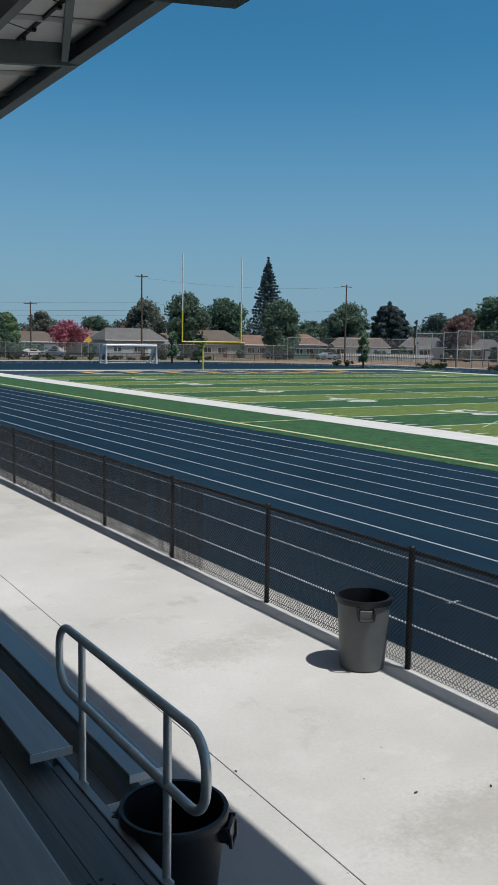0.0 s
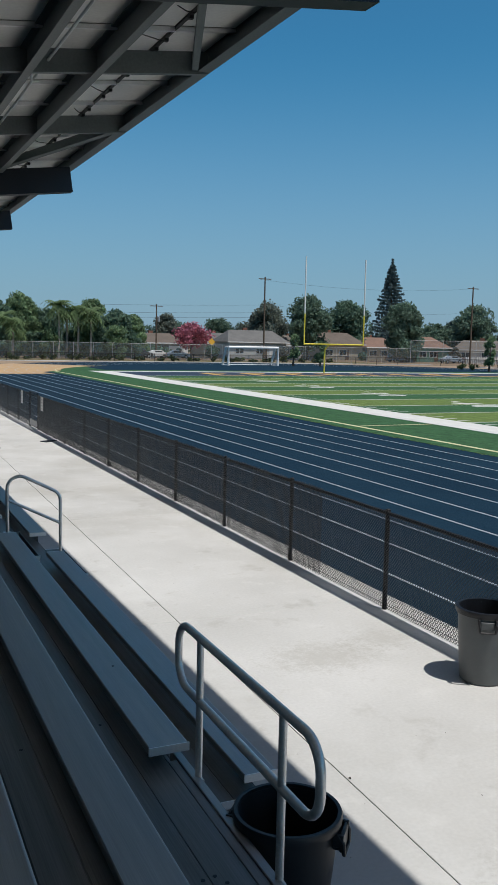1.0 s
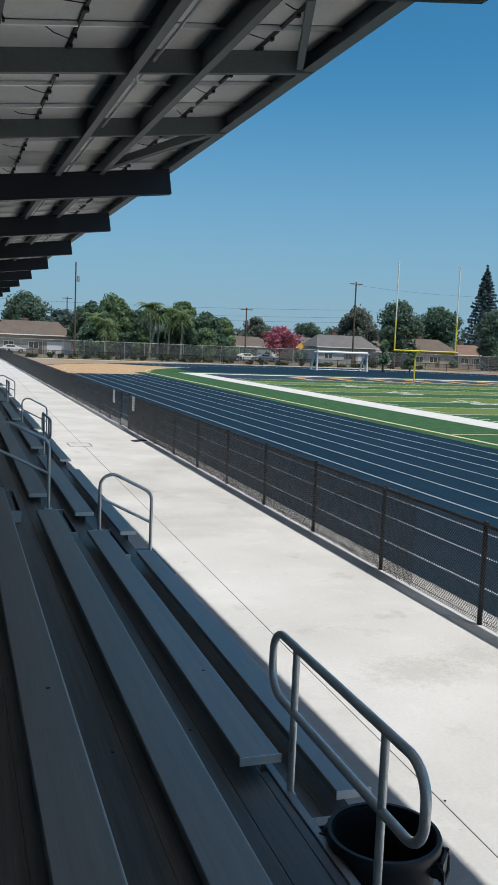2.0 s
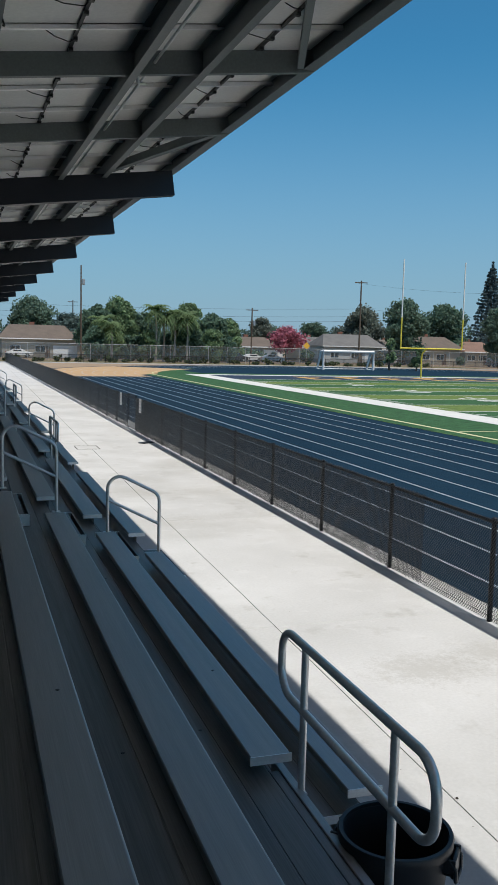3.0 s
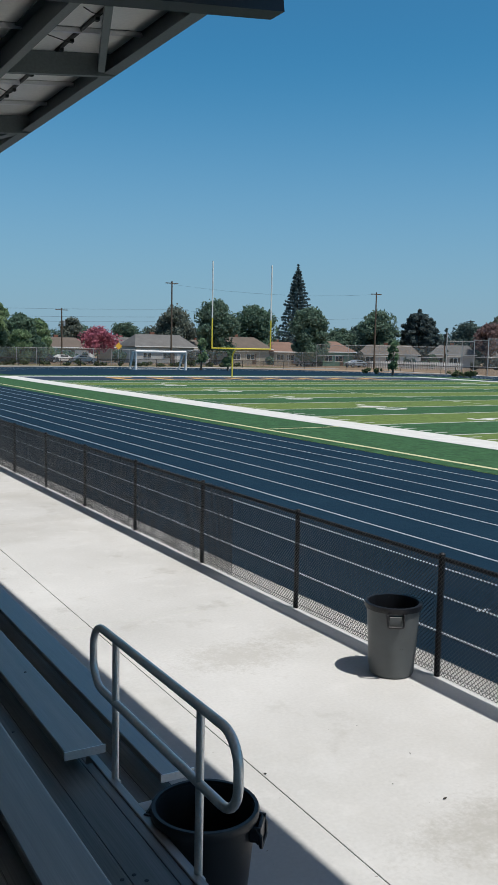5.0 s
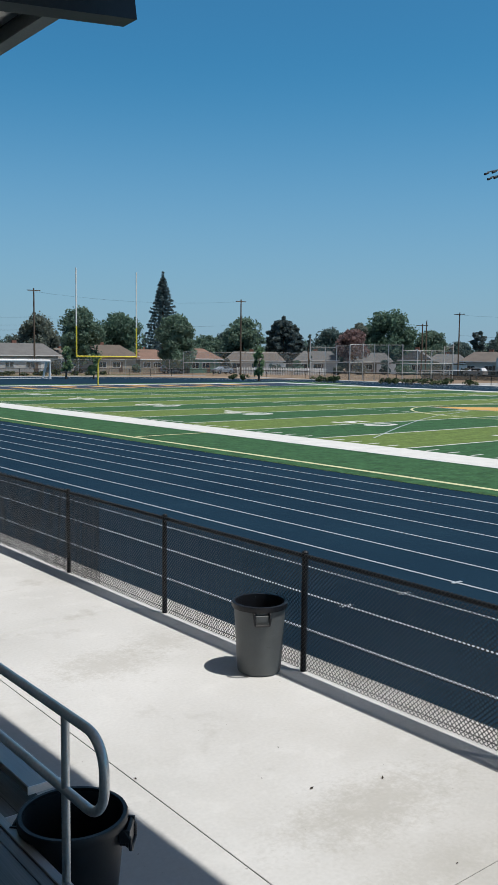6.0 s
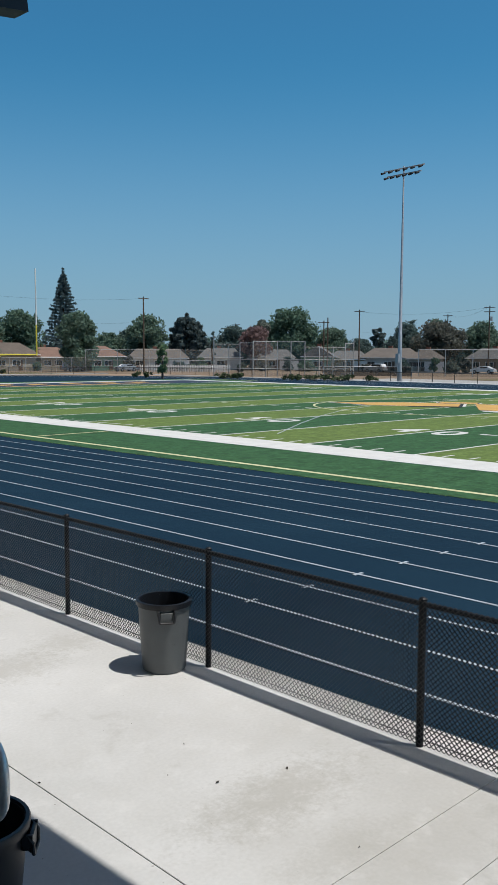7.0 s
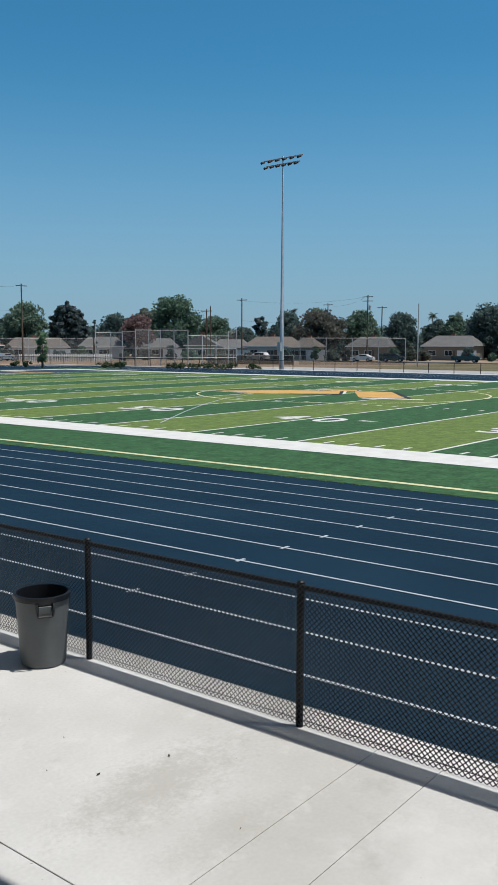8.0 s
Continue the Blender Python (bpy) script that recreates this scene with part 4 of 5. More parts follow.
for x in (-3.66, 3.66):
    bm = bmesh.new()
    tube(bm, [(x, 0, 2.44), (x, 0.9, 2.4), (x, 2.1, 0.05), (x, 0, 0.05)], 0.15, 6)
    part("side_brace", bm, M["white_metal"], soccer)
bm = bmesh.new()
tube(bm, [(-3.66, 2.1, 0.06), (3.66, 2.1, 0.06)], 0.05, 6)
part("back_bar", bm, M["white_metal"], soccer)


# ---- far fences ----
def far_fence(name, label, pts, h, gap, material, rail, r=0.035, sheet_to=None):
    f = thing(name, label, "fence")
    for a, b in zip(pts, pts[1:]):
        a, b = Vector((*a, 0)), Vector((*b, 0))
        n = max(int((b - a).length / gap), 1)
        for i in range(n + 1):
            p = a.lerp(b, i / n)
            bm = bmesh.new()
            tube(bm, [p, p + Vector((0, 0, h + 0.05))], r, 6)
            part("post", bm, rail, f)
        bm = bmesh.new()
        tube(bm, [a + Vector((0, 0, h)), b + Vector((0, 0, h))], r * 0.8, 6)
        part("top_rail", bm, rail, f)
        bm = bmesh.new()
        z1 = sheet_to or h
        bm.faces.new([bm.verts.new(p) for p in (a + Vector((0, 0, 0.05)), b + Vector((0, 0, 0.05)), b + Vector((0, 0, z1)), a + Vector((0, 0, z1)))])
        part("wire_mesh", bm, material, f)
    return f


far_fence("low_fence", "low black chain-link fence round the track", [(-60, 120.2), (66, 120.2), (84.9, 106), (84.9, -20)], 1.15, 3.05, M["link_black"], M["vinyl"], 0.04)
far_fence("perimeter_fence", "tall grey chain-link perimeter fence along the street", [(-70, 128.5), (86.3, 128.5)], 2.6, 3.05, M["link_grey"], M["fence_steel"], 0.03)
ball_fence = far_fence("ball_field_fence", "tall grey chain-link fence with a middle rail", [(86.3, 128.5), (105.3, 115.7)], 4.1, 5.3, M["link_grey"], M["fence_steel"], 0.045)
bm = bmesh.new()
tube(bm, [(86.3, 128.5, 2.2), (105.3, 115.7, 2.2)], 0.04, 6)
part("mid_rail", bm, M["fence_steel"], ball_fence)
tagged(part("far_strip", boxes((-70, 84, 118.4, 119.6, -0.05, 0.03))
, M["concrete"]), "pale concrete strip behind the track bend", "kerb", kind="structure")
tagged(part("far_side_strip", boxes((83.6, 84.7, -30, 108, -0.05, 0.03)), M["concrete"]), "pale concrete strip beside the far fence", "kerb", kind="structure")
sheet("verge", -120, 78, 120.6, 134, -0.03, M["dry_grass"], "dry grass verge with low planting", "grass")
sheet("far_walk", 85.0, 98.0, -60, 69, -0.02, M["concrete"], "pale concrete walk behind the far low fence", "pavement")
sheet("far_lawn", 101, 260, -60, 60, -0.04, M["dry_grass"], "patchy dry grass behind the far fence", "grass")
sheet("street", -300, 115, 150, 163, -0.03, M["asphalt"], "grey asphalt street beyond the fence", "road")
sheet("side_street", 140, 152, -300, 150, -0.02, M["asphalt"], "grey asphalt street beyond the playing fields", "road")


# ---- trees ----
def leaves(centres, radii, per, size, seed, flat=1.0, aspect=1.6):
    """Small folded leaves scattered in uneven clumps."""
    g = np.random.default_rng(seed)
    cs = np.repeat(np.array(centres), per, 0)
    rs = np.repeat(np.array(radii), per)
    d = g.normal(size=(len(cs), 3))
    d /= np.linalg.norm(d, axis=1, keepdims=True)
    p = cs + d * (rs * g.uniform(0.25, 1.1, len(cs)))[:, None] * np.array([1, 1, flat])
    n = d + g.normal(scale=0.7, size=d.shape)
    n /= np.linalg.norm(n, axis=1, keepdims=True)
    a = np.cross(n, g.normal(size=n.shape))
    a /= np.linalg.norm(a, axis=1, keepdims=True)
    b = np.cross(n, a)
    s = size * g.uniform(0.6, 1.4, len(cs))[:, None]
    v = np.stack([p - a * s * aspect / 2, p + b * s / 2 + n * s * 0.12, p + a * s * aspect / 2, p - b * s / 2 + n * s * 0.12], 1).reshape(-1, 3)
    f = np.arange(len(v)).reshape(-1, 4)
    me = bpy.data.meshes.new("crown")
    me.from_pydata(v.tolist(), [], f.tolist())
    return me


# leaf colours made paler and bluer: the haze of distance is painted in
HAZED_GREENS = {
    "oak": (0.124, 0.192, 0.142), "ficus": (0.108, 0.178, 0.126), "pale": (0.16, 0.240, 0.13), "dark": (0.096, 0.144, 0.134),
    "olive": (0.150, 0.178, 0.148), "pink": (0.40, 0.15, 0.20), "dusty": (0.21, 0.145, 0.14), "brown": (0.122, 0.128, 0.108), "cedar": (0.098, 0.134, 0.134), "pine": (0.100, 0.150, 0.160),
}


def broadleaf(b, d, w, h, tone, seed, label, base=0.1, n_cl=34, per=95, flat=0.85, size=0.42):
    g = random.Random(seed)
    x, y = far(b, d)
    t = thing("tree", label, "tree", (x, y, -0.05), g.uniform(0, 360))
    bm = bmesh.new()
    lean = g.uniform(-0.4, 0.4)
    top = (lean, g.uniform(-0.3, 0.3), h * 0.55)
    tube(bm, [(0, 0, 0), (lean * 0.3, 0, h * 0.2), top], 0.028 * h + 0.05, 8, 0.012 * h)
    part("trunk", bm, M["bark"], t, smooth=60)
    cl, rd = [], []
    hc = h * (base + 1) / 2
    for k in range(n_cl):
        u, a = g.uniform(-0.95, 1), g.uniform(0, 2 * math.pi)
        q = math.sqrt(max(1 - u * u, 0.05)) * g.uniform(0.35, 0.95) * (1.08 if u < 0 else 0.95)
        cl.append((q * math.cos(a) * w / 2 * 0.8, q * math.sin(a) * w / 2 * 0.8, hc + u * h * (1 - base) / 2 * 0.82))
        rd.append(g.uniform(0.09, 0.20) * w)
    for c in cl[::7]:
        bm = bmesh.new()
        tube(bm, [top, tuple(top[i] * 0.4 + c[i] * 0.6 + g.uniform(-0.2, 0.2) for i in range(3)), c], 0.009 * h, 5, 0.03)
        part("limb", bm, M["bark"], t)
    m = leaf_mat("leaves_" + tone, HAZED_GREENS[tone])
    link_mesh("crown", leaves(cl, rd, per, size * (0.8 + w / 30), seed, flat), m, t)
    return t


# bearing, distance, width, height, kind, how low the crown begins
TREES_NORTH = [
    (4.2, 195, 9.6, 12.0, "oak", 0.05), (0.6, 200, 11, 11.4, "oak", 0.1), (6.3, 205, 8, 9.2, "dark", 0.05), (9.6, 166, 6.4, 11.6, "pale", 0.0), (8.2, 160, 6.0, 10.0, "ficus", 0.0), (11.2, 168, 5.5, 8.6, "oak", 0.0), (13.9, 165, 5.6, 10.9, "pale", 0.05),
    (15.4, 158, 5.6, 8.3, "ficus", 0.0), (16.6, 160, 4.6, 7.6, "pale", 0.0), (18.7, 210, 5.6, 9.7, "olive", 0.1), (22.0, 220, 8, 8.7, "oak", 0.0), (24.0, 228, 7, 8.0, "olive", 0.1),
]
TREES_MIDDLE = [
    (25.2, 190, 8.0, 11.7, "olive", 0.25), (27.8, 170, 7.4, 12.3, "oak", 0.1), (30.3, 190, 9.8, 12.0, "ficus", 0.1), (33.8, 172, 7.2, 11.6, "oak", 0.0), (35.9, 212, 8.4, 8.6, "oak", 0.0), (38.1, 205, 9.0, 12.0, "oak", 0.05),
    (37.0, 215, 6, 9.4, "dark", 0.1), (44.0, 225, 8.6, 10.8, "dark", 0.1), (45.5, 205, 4.4, 11.4, "olive", 0.5), (47.5, 210, 11.4, 14.2, "ficus", 0.05), (46.4, 214, 6.0, 11.5, "ficus", 0.1), (50.1, 225, 7.6, 10.5, "oak", 0.1),
]
TREES_EAST = [
    (51.9, 225, 6.5, 7.7, "dark", 0.0), (54.8, 225, 8.0, 11.5, "dark", 0.1), (56.7, 225, 6.0, 12.8, "oak", 0.1), (57.0, 205, 9.8, 10.8, "brown", 0.25), (59.5, 212, 8.0, 11.3, "oak", 0.05), (62.1, 203, 7.8, 10.6, "dark", 0.0), (64.2, 222, 6.5, 9.6, "dark", 0.05),
    (65.4, 218, 6.0, 11.0, "oak", 0.05), (67.4, 205, 10.0, 12.2, "dark", 0.0), (70.5, 205, 9, 11.5, "oak", 0.05), (73, 210, 10, 11, "oak", 0.1), (-3, 165, 9, 10, "oak", 0.1),
]
KIND = {"oak": "rounded green street tree behind the fence", "pale": "bright green leafy tree behind the fence", "ficus": "dense dark green rounded tree behind the fence", "dark": "dark green tree among far houses",
        "brown": "dark evergreen tree with brownish new leaves", "olive": "sparse grey-green tree behind the far houses", "dusty": "tree with dull pinkish brown blossom"}
for i, (b, d, w, h, tone, base) in enumerate(TREES_NORTH + TREES_MIDDLE + TREES_EAST):
    sparse = tone == "olive"
    broadleaf(b, d, w * 1.28, h * 0.99, tone, 100 + i, KIND[tone], base=base, n_cl=44 if sparse else 70, per=180 if sparse else 230, size=0.34)
for i, (b, w, h) in enumerate(((8.1, 4.6, 5.4), (9.4, 4.4, 5.0), (10.5, 4.0, 4.6), (11.4, 3.8, 5.2), (12.6, 3.6, 4.8), (13.5, 4.0, 5.6), (14.5, 4.2, 5.2), (15.5, 4.4, 5.8), (16.6, 3.8, 4.6))):
    broadleaf(b, 145 + (i * 5) % 7, w, h, "pale" if i % 2 else "ficus", 400 + i, "leafy green shrub tree behind the perimeter fence", base=0.0, n_cl=34, per=150, size=0.30)
broadleaf(20.3, 157, 7.6, 6.1, "pink", 301, "crape myrtle in bright pink bloom", base=0.3, n_cl=36, per=90, size=0.3)
broadleaf(45.2, 195, 8.4, 9.3, "dusty", 302, "tree with dull pinkish brown blossom", base=0.3, n_cl=44, per=150, size=0.32)
for b, d, h in ((26.89, 124, 4.7), (39.2, 119, 4.7), (28.6, 124.5, 3.6)):
    broadleaf(b, d, 2.2, h + 0.1, "pale", int(b * 10), "slender young tree beside the low fence", base=0.1, n_cl=22, per=44, size=0.24)
broadleaf(42.42, 190, 1.3, 8.9, "dark", 77, "slim dark cypress among far houses", base=0.05, n_cl=26, per=50, size=0.3)


for i, b in enumerate((19.5, 21.6, 23.1, 26.2, 28.9, 31.3, 34.4, 37.1, 40.3, 41.6, 44.3, 45.6, 47.3, 48.4, 50.4, 52.3, 54.7, 56.6, 57.6, 58.5, 60.9, 61.6, 62.6, 63.3, 66.2, 67.6)):
    broadleaf(b, 176 + (i * 37) % 9 + 4 * (b > 45), 2.2 + (i * 13) % 5 * 0.5, 1.6 + (i * 7) % 5 * 0.35, ("dark", "ficus", "olive", "brown")[i % 4], 600 + i, "rounded garden bush in front of a far house", base=0.0, n_cl=20, per=90, size=0.3)


def woods(b0, b1, d, h, tone, seed, label):
    """A long uneven belt of far foliage."""
    g = random.Random(seed)
    cl, rd = [], []
    b = b0
    while b < b1:
        x, y = far(b, d + g.uniform(-8, 8))
        hh = h * g.uniform(0.55, 1.05)
        for k in range(7):
            cl.append((x + g.uniform(-2.5, 2.5), y + g.uniform(-2.5, 2.5), hh * g.uniform(0.12, 0.85)))
            rd.append(g.uniform(1.1, 1.9))
        b += 0.55
    ob = link_mesh("far_trees", leaves(cl, rd, 120, 0.36, seed), leaf_mat("leaves_" + tone, HAZED_GREENS[tone]))
    return tagged(ob, label, "trees", kind="stuff")


woods(-4, 75, 245, 9.4, "oak", 21, "belt of far green street trees behind the houses")
woods(-4, 75, 230, 7.4, "dark", 22, "dark hedges and garden trees between the houses")
woods(8, 18, 176, 1.6, "ficus", 23, "low garden hedges in front of the houses")


def layered(b, d, w, h, tone, seed, label, tiers, droop, conic):
    """A conifer with tiers of boughs round one straight stem."""
    g = random.Random(seed)
    x, y = far(b, d)
    t = thing("conifer", label, "tree", (x, y, -0.05))
    bm = bmesh.new()
    tube(bm, [(0, 0, 0), (0, 0, h * 0.5), (0, 0, h)], 0.016 * h, 8, 0.03)
    part("trunk", bm, M["bark"], t, smooth=60)
    cl, rd = [], []
    bm = bmesh.new()
    for k in range(tiers):
        f = (k + 0.3) / tiers
        z = h * (0.10 + 0.88 * f)
        reach = w / 2 * ((1 - f) ** conic * 0.95 + 0.05)
        nb = 7 if conic > 0.8 else 6
        for j in range(nb):
            a = 2 * math.pi * (j + g.random() * 0.6) / nb
            l = reach * g.uniform(0.75, 1.1)
            tip = (l * math.cos(a), l * math.sin(a), z + droop * l)
            tube(bm, [(0, 0, z), tip], 0.05, 4, 0.015)
            for q in (0.35, 0.6, 0.8, 0.97):
                cl.append(tuple((0, 0, z)[i] * (1 - q) + tip[i] * q for i in range(3)))
                rd.append(max(h / tiers * (0.42 if tone == "pine" else 0.75), 0.18) * (1.15 - 0.4 * q))
    for q, r in ((0.985, 0.3), (1.005, 0.22), (1.03, 0.14)):
        cl += [(0, 0, h * q)] * 2
        rd += [r] * 2
    part("bough_frame", bm, M["bark"], t)["kind"] = "stuff"
    link_mesh("crown", leaves(cl, rd, 13 if tone == "pine" else 34, 0.32 if tone == "pine" else 0.4, seed, 0.8, 2.2), leaf_mat("leaves_" + tone, HAZED_GREENS[tone]), t)
    return t


layered(33.0, 213, 12.4, 22.4, "pine", 5, "tall narrow tiered pine rising over the houses", 27, 0.12, 0.92)
layered(40.75, 207, 12.4, 12.2, "cedar", 6, "broad dark cedar behind the houses", 15, -0.05, 0.42)
broadleaf(41.75, 207, 4.6, 9.0, "cedar", 16, "dark spreading conifer beside the cedar", base=0.1, n_cl=40, per=120, flat=0.5)
broadleaf(53.0, 235, 5.0, 11.2, "cedar", 7, "far dark spreading conifer", base=0.4, n_cl=26, per=80, flat=0.4)


def palm(b, d, h, label, seed, fan=False, reach=2.6):
    g = random.Random(seed)
    x, y = far(b, d)
    t = thing("palm_tree", label, "palm tree", (x, y, -0.05))
    bm = bmesh.new()
    tube(bm, [(0, 0, 0), (0.15, 0, h * 0.5), (0, 0.1, h * 0.86)], 0.20, 8, 0.13)
    part("trunk", bm, paint("palm_trunk", (0.34, 0.31, 0.27), 0.9, scale=3, var=0.2), t, smooth=60)
    nf = 26 if fan else 24
    for k in range(nf):
        bm = bmesh.new()
        a = 2 * math.pi * k / nf + g.uniform(-0.2, 0.2)
        up = g.uniform(-0.5, 1.2) if fan else g.uniform(-0.3, 1.25)
        r = reach * g.uniform(0.8, 1.1) * (0.5 if fan else 1)
        prev = None
        for i in range(9):
            q = i / 8
            c = Vector((r * q * math.cos(a), r * q * math.sin(a), h * 0.86 + r * (up * q - 1.05 * q * q * (0.6 if fan else 1))))
            if prev is not None:
                side = (c - prev).cross(Vector((0, 0, 1))).normalized()
                for s in (-1, 1):
                    ln = (1.05 * math.sin(math.pi * min(q + 0.12, 1)) + 0.12) * (0.6 if fan else 1)
                    tip = c + side * s * ln + Vector((0, 0, -0.35 * ln)) + (c - prev) * 0.8
                    bm.faces.new([bm.verts.new(p) for p in (prev, c, tip)])
            prev = c
        part("frond", bm, leaf_mat("leaves_palm", (0.12, 0.18, 0.085)) if not fan else leaf_mat("leaves_dark", HAZED_GREENS["dark"]), t)
    return t


for i, (b, d, h) in enumerate(((8.47, 148, 7.6), (11.9, 146, 9.8), (12.4, 148, 9.0), (13.1, 147, 9.2), (13.9, 146, 8.6), (9.1, 145, 6.6))):
    palm(b, d, h, "feathery green palm among leafy trees", 40 + i, reach=3.0)
for i, (b, h) in enumerate(((55.11, 13.4), (63.94, 12.3), (65.5, 12.3), (67.32, 14.5))):
    palm(b, 246, h + 0.9, "far fan palm on a slim trunk", 60 + i, True, 3.2)


# ---- houses ----
def house(b, d, w, ridge, roof_col, wall_col, turn, label, gable=False, garage=True):
    x, y = far(b, d)
    h = thing("house", label, "house", (x, y, -0.05), turn, group="single-storey houses along the street")
    D2, ev = 8.0, 0.58 * ridge
    wall = paint("stucco_" + wall_col[0], wall_col[1], 0.85, var=0.06, scale=0.8)
    roof = paint("shingle_" + roof_col[0], roof_col[1], 0.9, var=0.15, scale=0.8, fine=6)
    part("wall", boxes((-w / 2, w / 2, 0, D2, 0, ev)), wall, h)
    o = 0.6
    bm = bmesh.new()
    z0 = ev - 0.02
    a, c = -w / 2 - o, w / 2 + o
    if gable:
        pts = [(a, -o, z0), (c, -o, z0), (c, D2 + o, z0), (a, D2 + o, z0), (0, -o, ridge), (0, D2 + o, ridge)]
        fs = [(0, 4, 5, 3), (1, 2, 5, 4), (0, 1, 4), (2, 3, 5), (0, 3, 2, 1)]
    else:
        i = min(2.0, w / 2 - 0.5)
        pts = [(a, -o, z0), (c, -o, z0), (c, D2 + o, z0), (a, D2 + o, z0), (a + i, D2 / 2, ridge), (c - i, D2 / 2, ridge)]
        fs = [(0, 1, 5, 4), (1, 2, 5), (2, 3, 4, 5), (3, 0, 4), (0, 3, 2, 1)]
    v = [bm.verts.new(p) for p in pts]
    for f in fs:
        bm.faces.new([v[k] for k in f])
    part("roof", bm, roof, h)
    part("gutter", boxes((a, c, -o - 0.05, -o, z0 - 0.14, z0 + 0.02)), M["white_metal"], h)
    xs = [-w * 0.32, w * 0.02]
    for xw in xs:
        wd = part("window", boxes((xw - 0.9, xw + 0.9, -0.06, 0.02, 0.95, 2.1)), M["white_metal"], h)
        part("pane", boxes((xw - 0.82, xw - 0.03, -0.075, -0.055, 1.02, 2.03)), M["glass"], wd)
        part("pane", boxes((xw + 0.03, xw + 0.82, -0.075, -0.055, 1.02, 2.03)), M["glass"], wd)
    if garage:
        part("garage_door", boxes((w * 0.2, w * 0.2 + 4.2, -0.05, 0.02, 0.05, 2.15)), M["white_metal"], h, "white panelled garage door")
    part("door", boxes((w * 0.12 - 0.45, w * 0.12 + 0.45, -0.05, 0.02, 0.05, 2.1)), paint("door_brown", (0.12, 0.08, 0.06)), h)
    part("chimney", boxes((-w * 0.1, -w * 0.1 + 0.9, D2 * 0.6, D2 * 0.6 + 0.7, ridge - 1.2, ridge + 0.5)), paint("brick_red", (0.22, 0.10, 0.07), 0.9), h)
    return h


BROWN, GREY, TAN, RUST = ("brown", (0.125, 0.102, 0.085)), ("grey", (0.135, 0.135, 0.133)), ("tan", (0.14, 0.122, 0.106)), ("rust", (0.20, 0.125, 0.095))
CREAM, WHITE, SAGE, BEIGE = ("cream", (0.34, 0.31, 0.26)), ("white", (0.50, 0.49, 0.47)), ("sage", (0.13, 0.24, 0.19)), ("beige", (0.22, 0.19, 0.155))
# bearing, distance, width, ridge height, roof, walls, turn
HOUSES = [
    (4.6, 160, 12.5, 5.8, BROWN, CREAM, 0), (7.6, 178, 9, 4.9, BROWN, BEIGE, 0), (18.3, 185, 9.5, 4.8, BROWN, BEIGE, 0), (22.4, 188, 9, 5.1, GREY, CREAM, 0), (24.6, 178, 12.5, 5.7, GREY, WHITE, 0), (30.0, 180, 9.4, 5.6, BROWN, CREAM, 0),
    (32.6, 185, 7.5, 4.8, RUST, CREAM, 0), (35.7, 183, 7.5, 5.1, RUST, SAGE, 0), (38.9, 187, 12, 4.6, TAN, WHITE, -40), (42.9, 195, 9, 4.9, GREY, WHITE, -45), (46.2, 198, 9.5, 4.7, GREY, BEIGE, -50), (49.18, 190, 6.2, 5.4, GREY, SAGE, -55),
]
HOUSES += [
    (51.0, 198, 8, 4.5, GREY, BEIGE, -60), (53.6, 196, 11, 5.1, TAN, WHITE, -70), (55.7, 192, 5, 4.8, TAN, CREAM, -75), (59.9, 196, 9, 5.1, GREY, BEIGE, -80), (64.9, 196, 10.8, 5.4, GREY, BEIGE, -85), (69.5, 196, 10, 5.2, BROWN, CREAM, -90), (27.3, 190, 8, 4.9, TAN, WHITE, 0), (14.5, 190, 11, 4.6, TAN, CREAM, 0), (-2, 172, 14, 5.6, GREY, CREAM, 0),
]
WORDS = {"brown": "brown", "grey": "grey", "tan": "tan", "rust": "rust red"}
for i, (b, d, w, top, rc, wc, turn) in enumerate(HOUSES):
    house(b, d, w, top - 0.05, rc, wc, turn, "single-storey %s stucco house with a %s shingle roof" % (wc[0], WORDS[rc[0]]), gable=i in (11,), garage=i % 2 == 0)


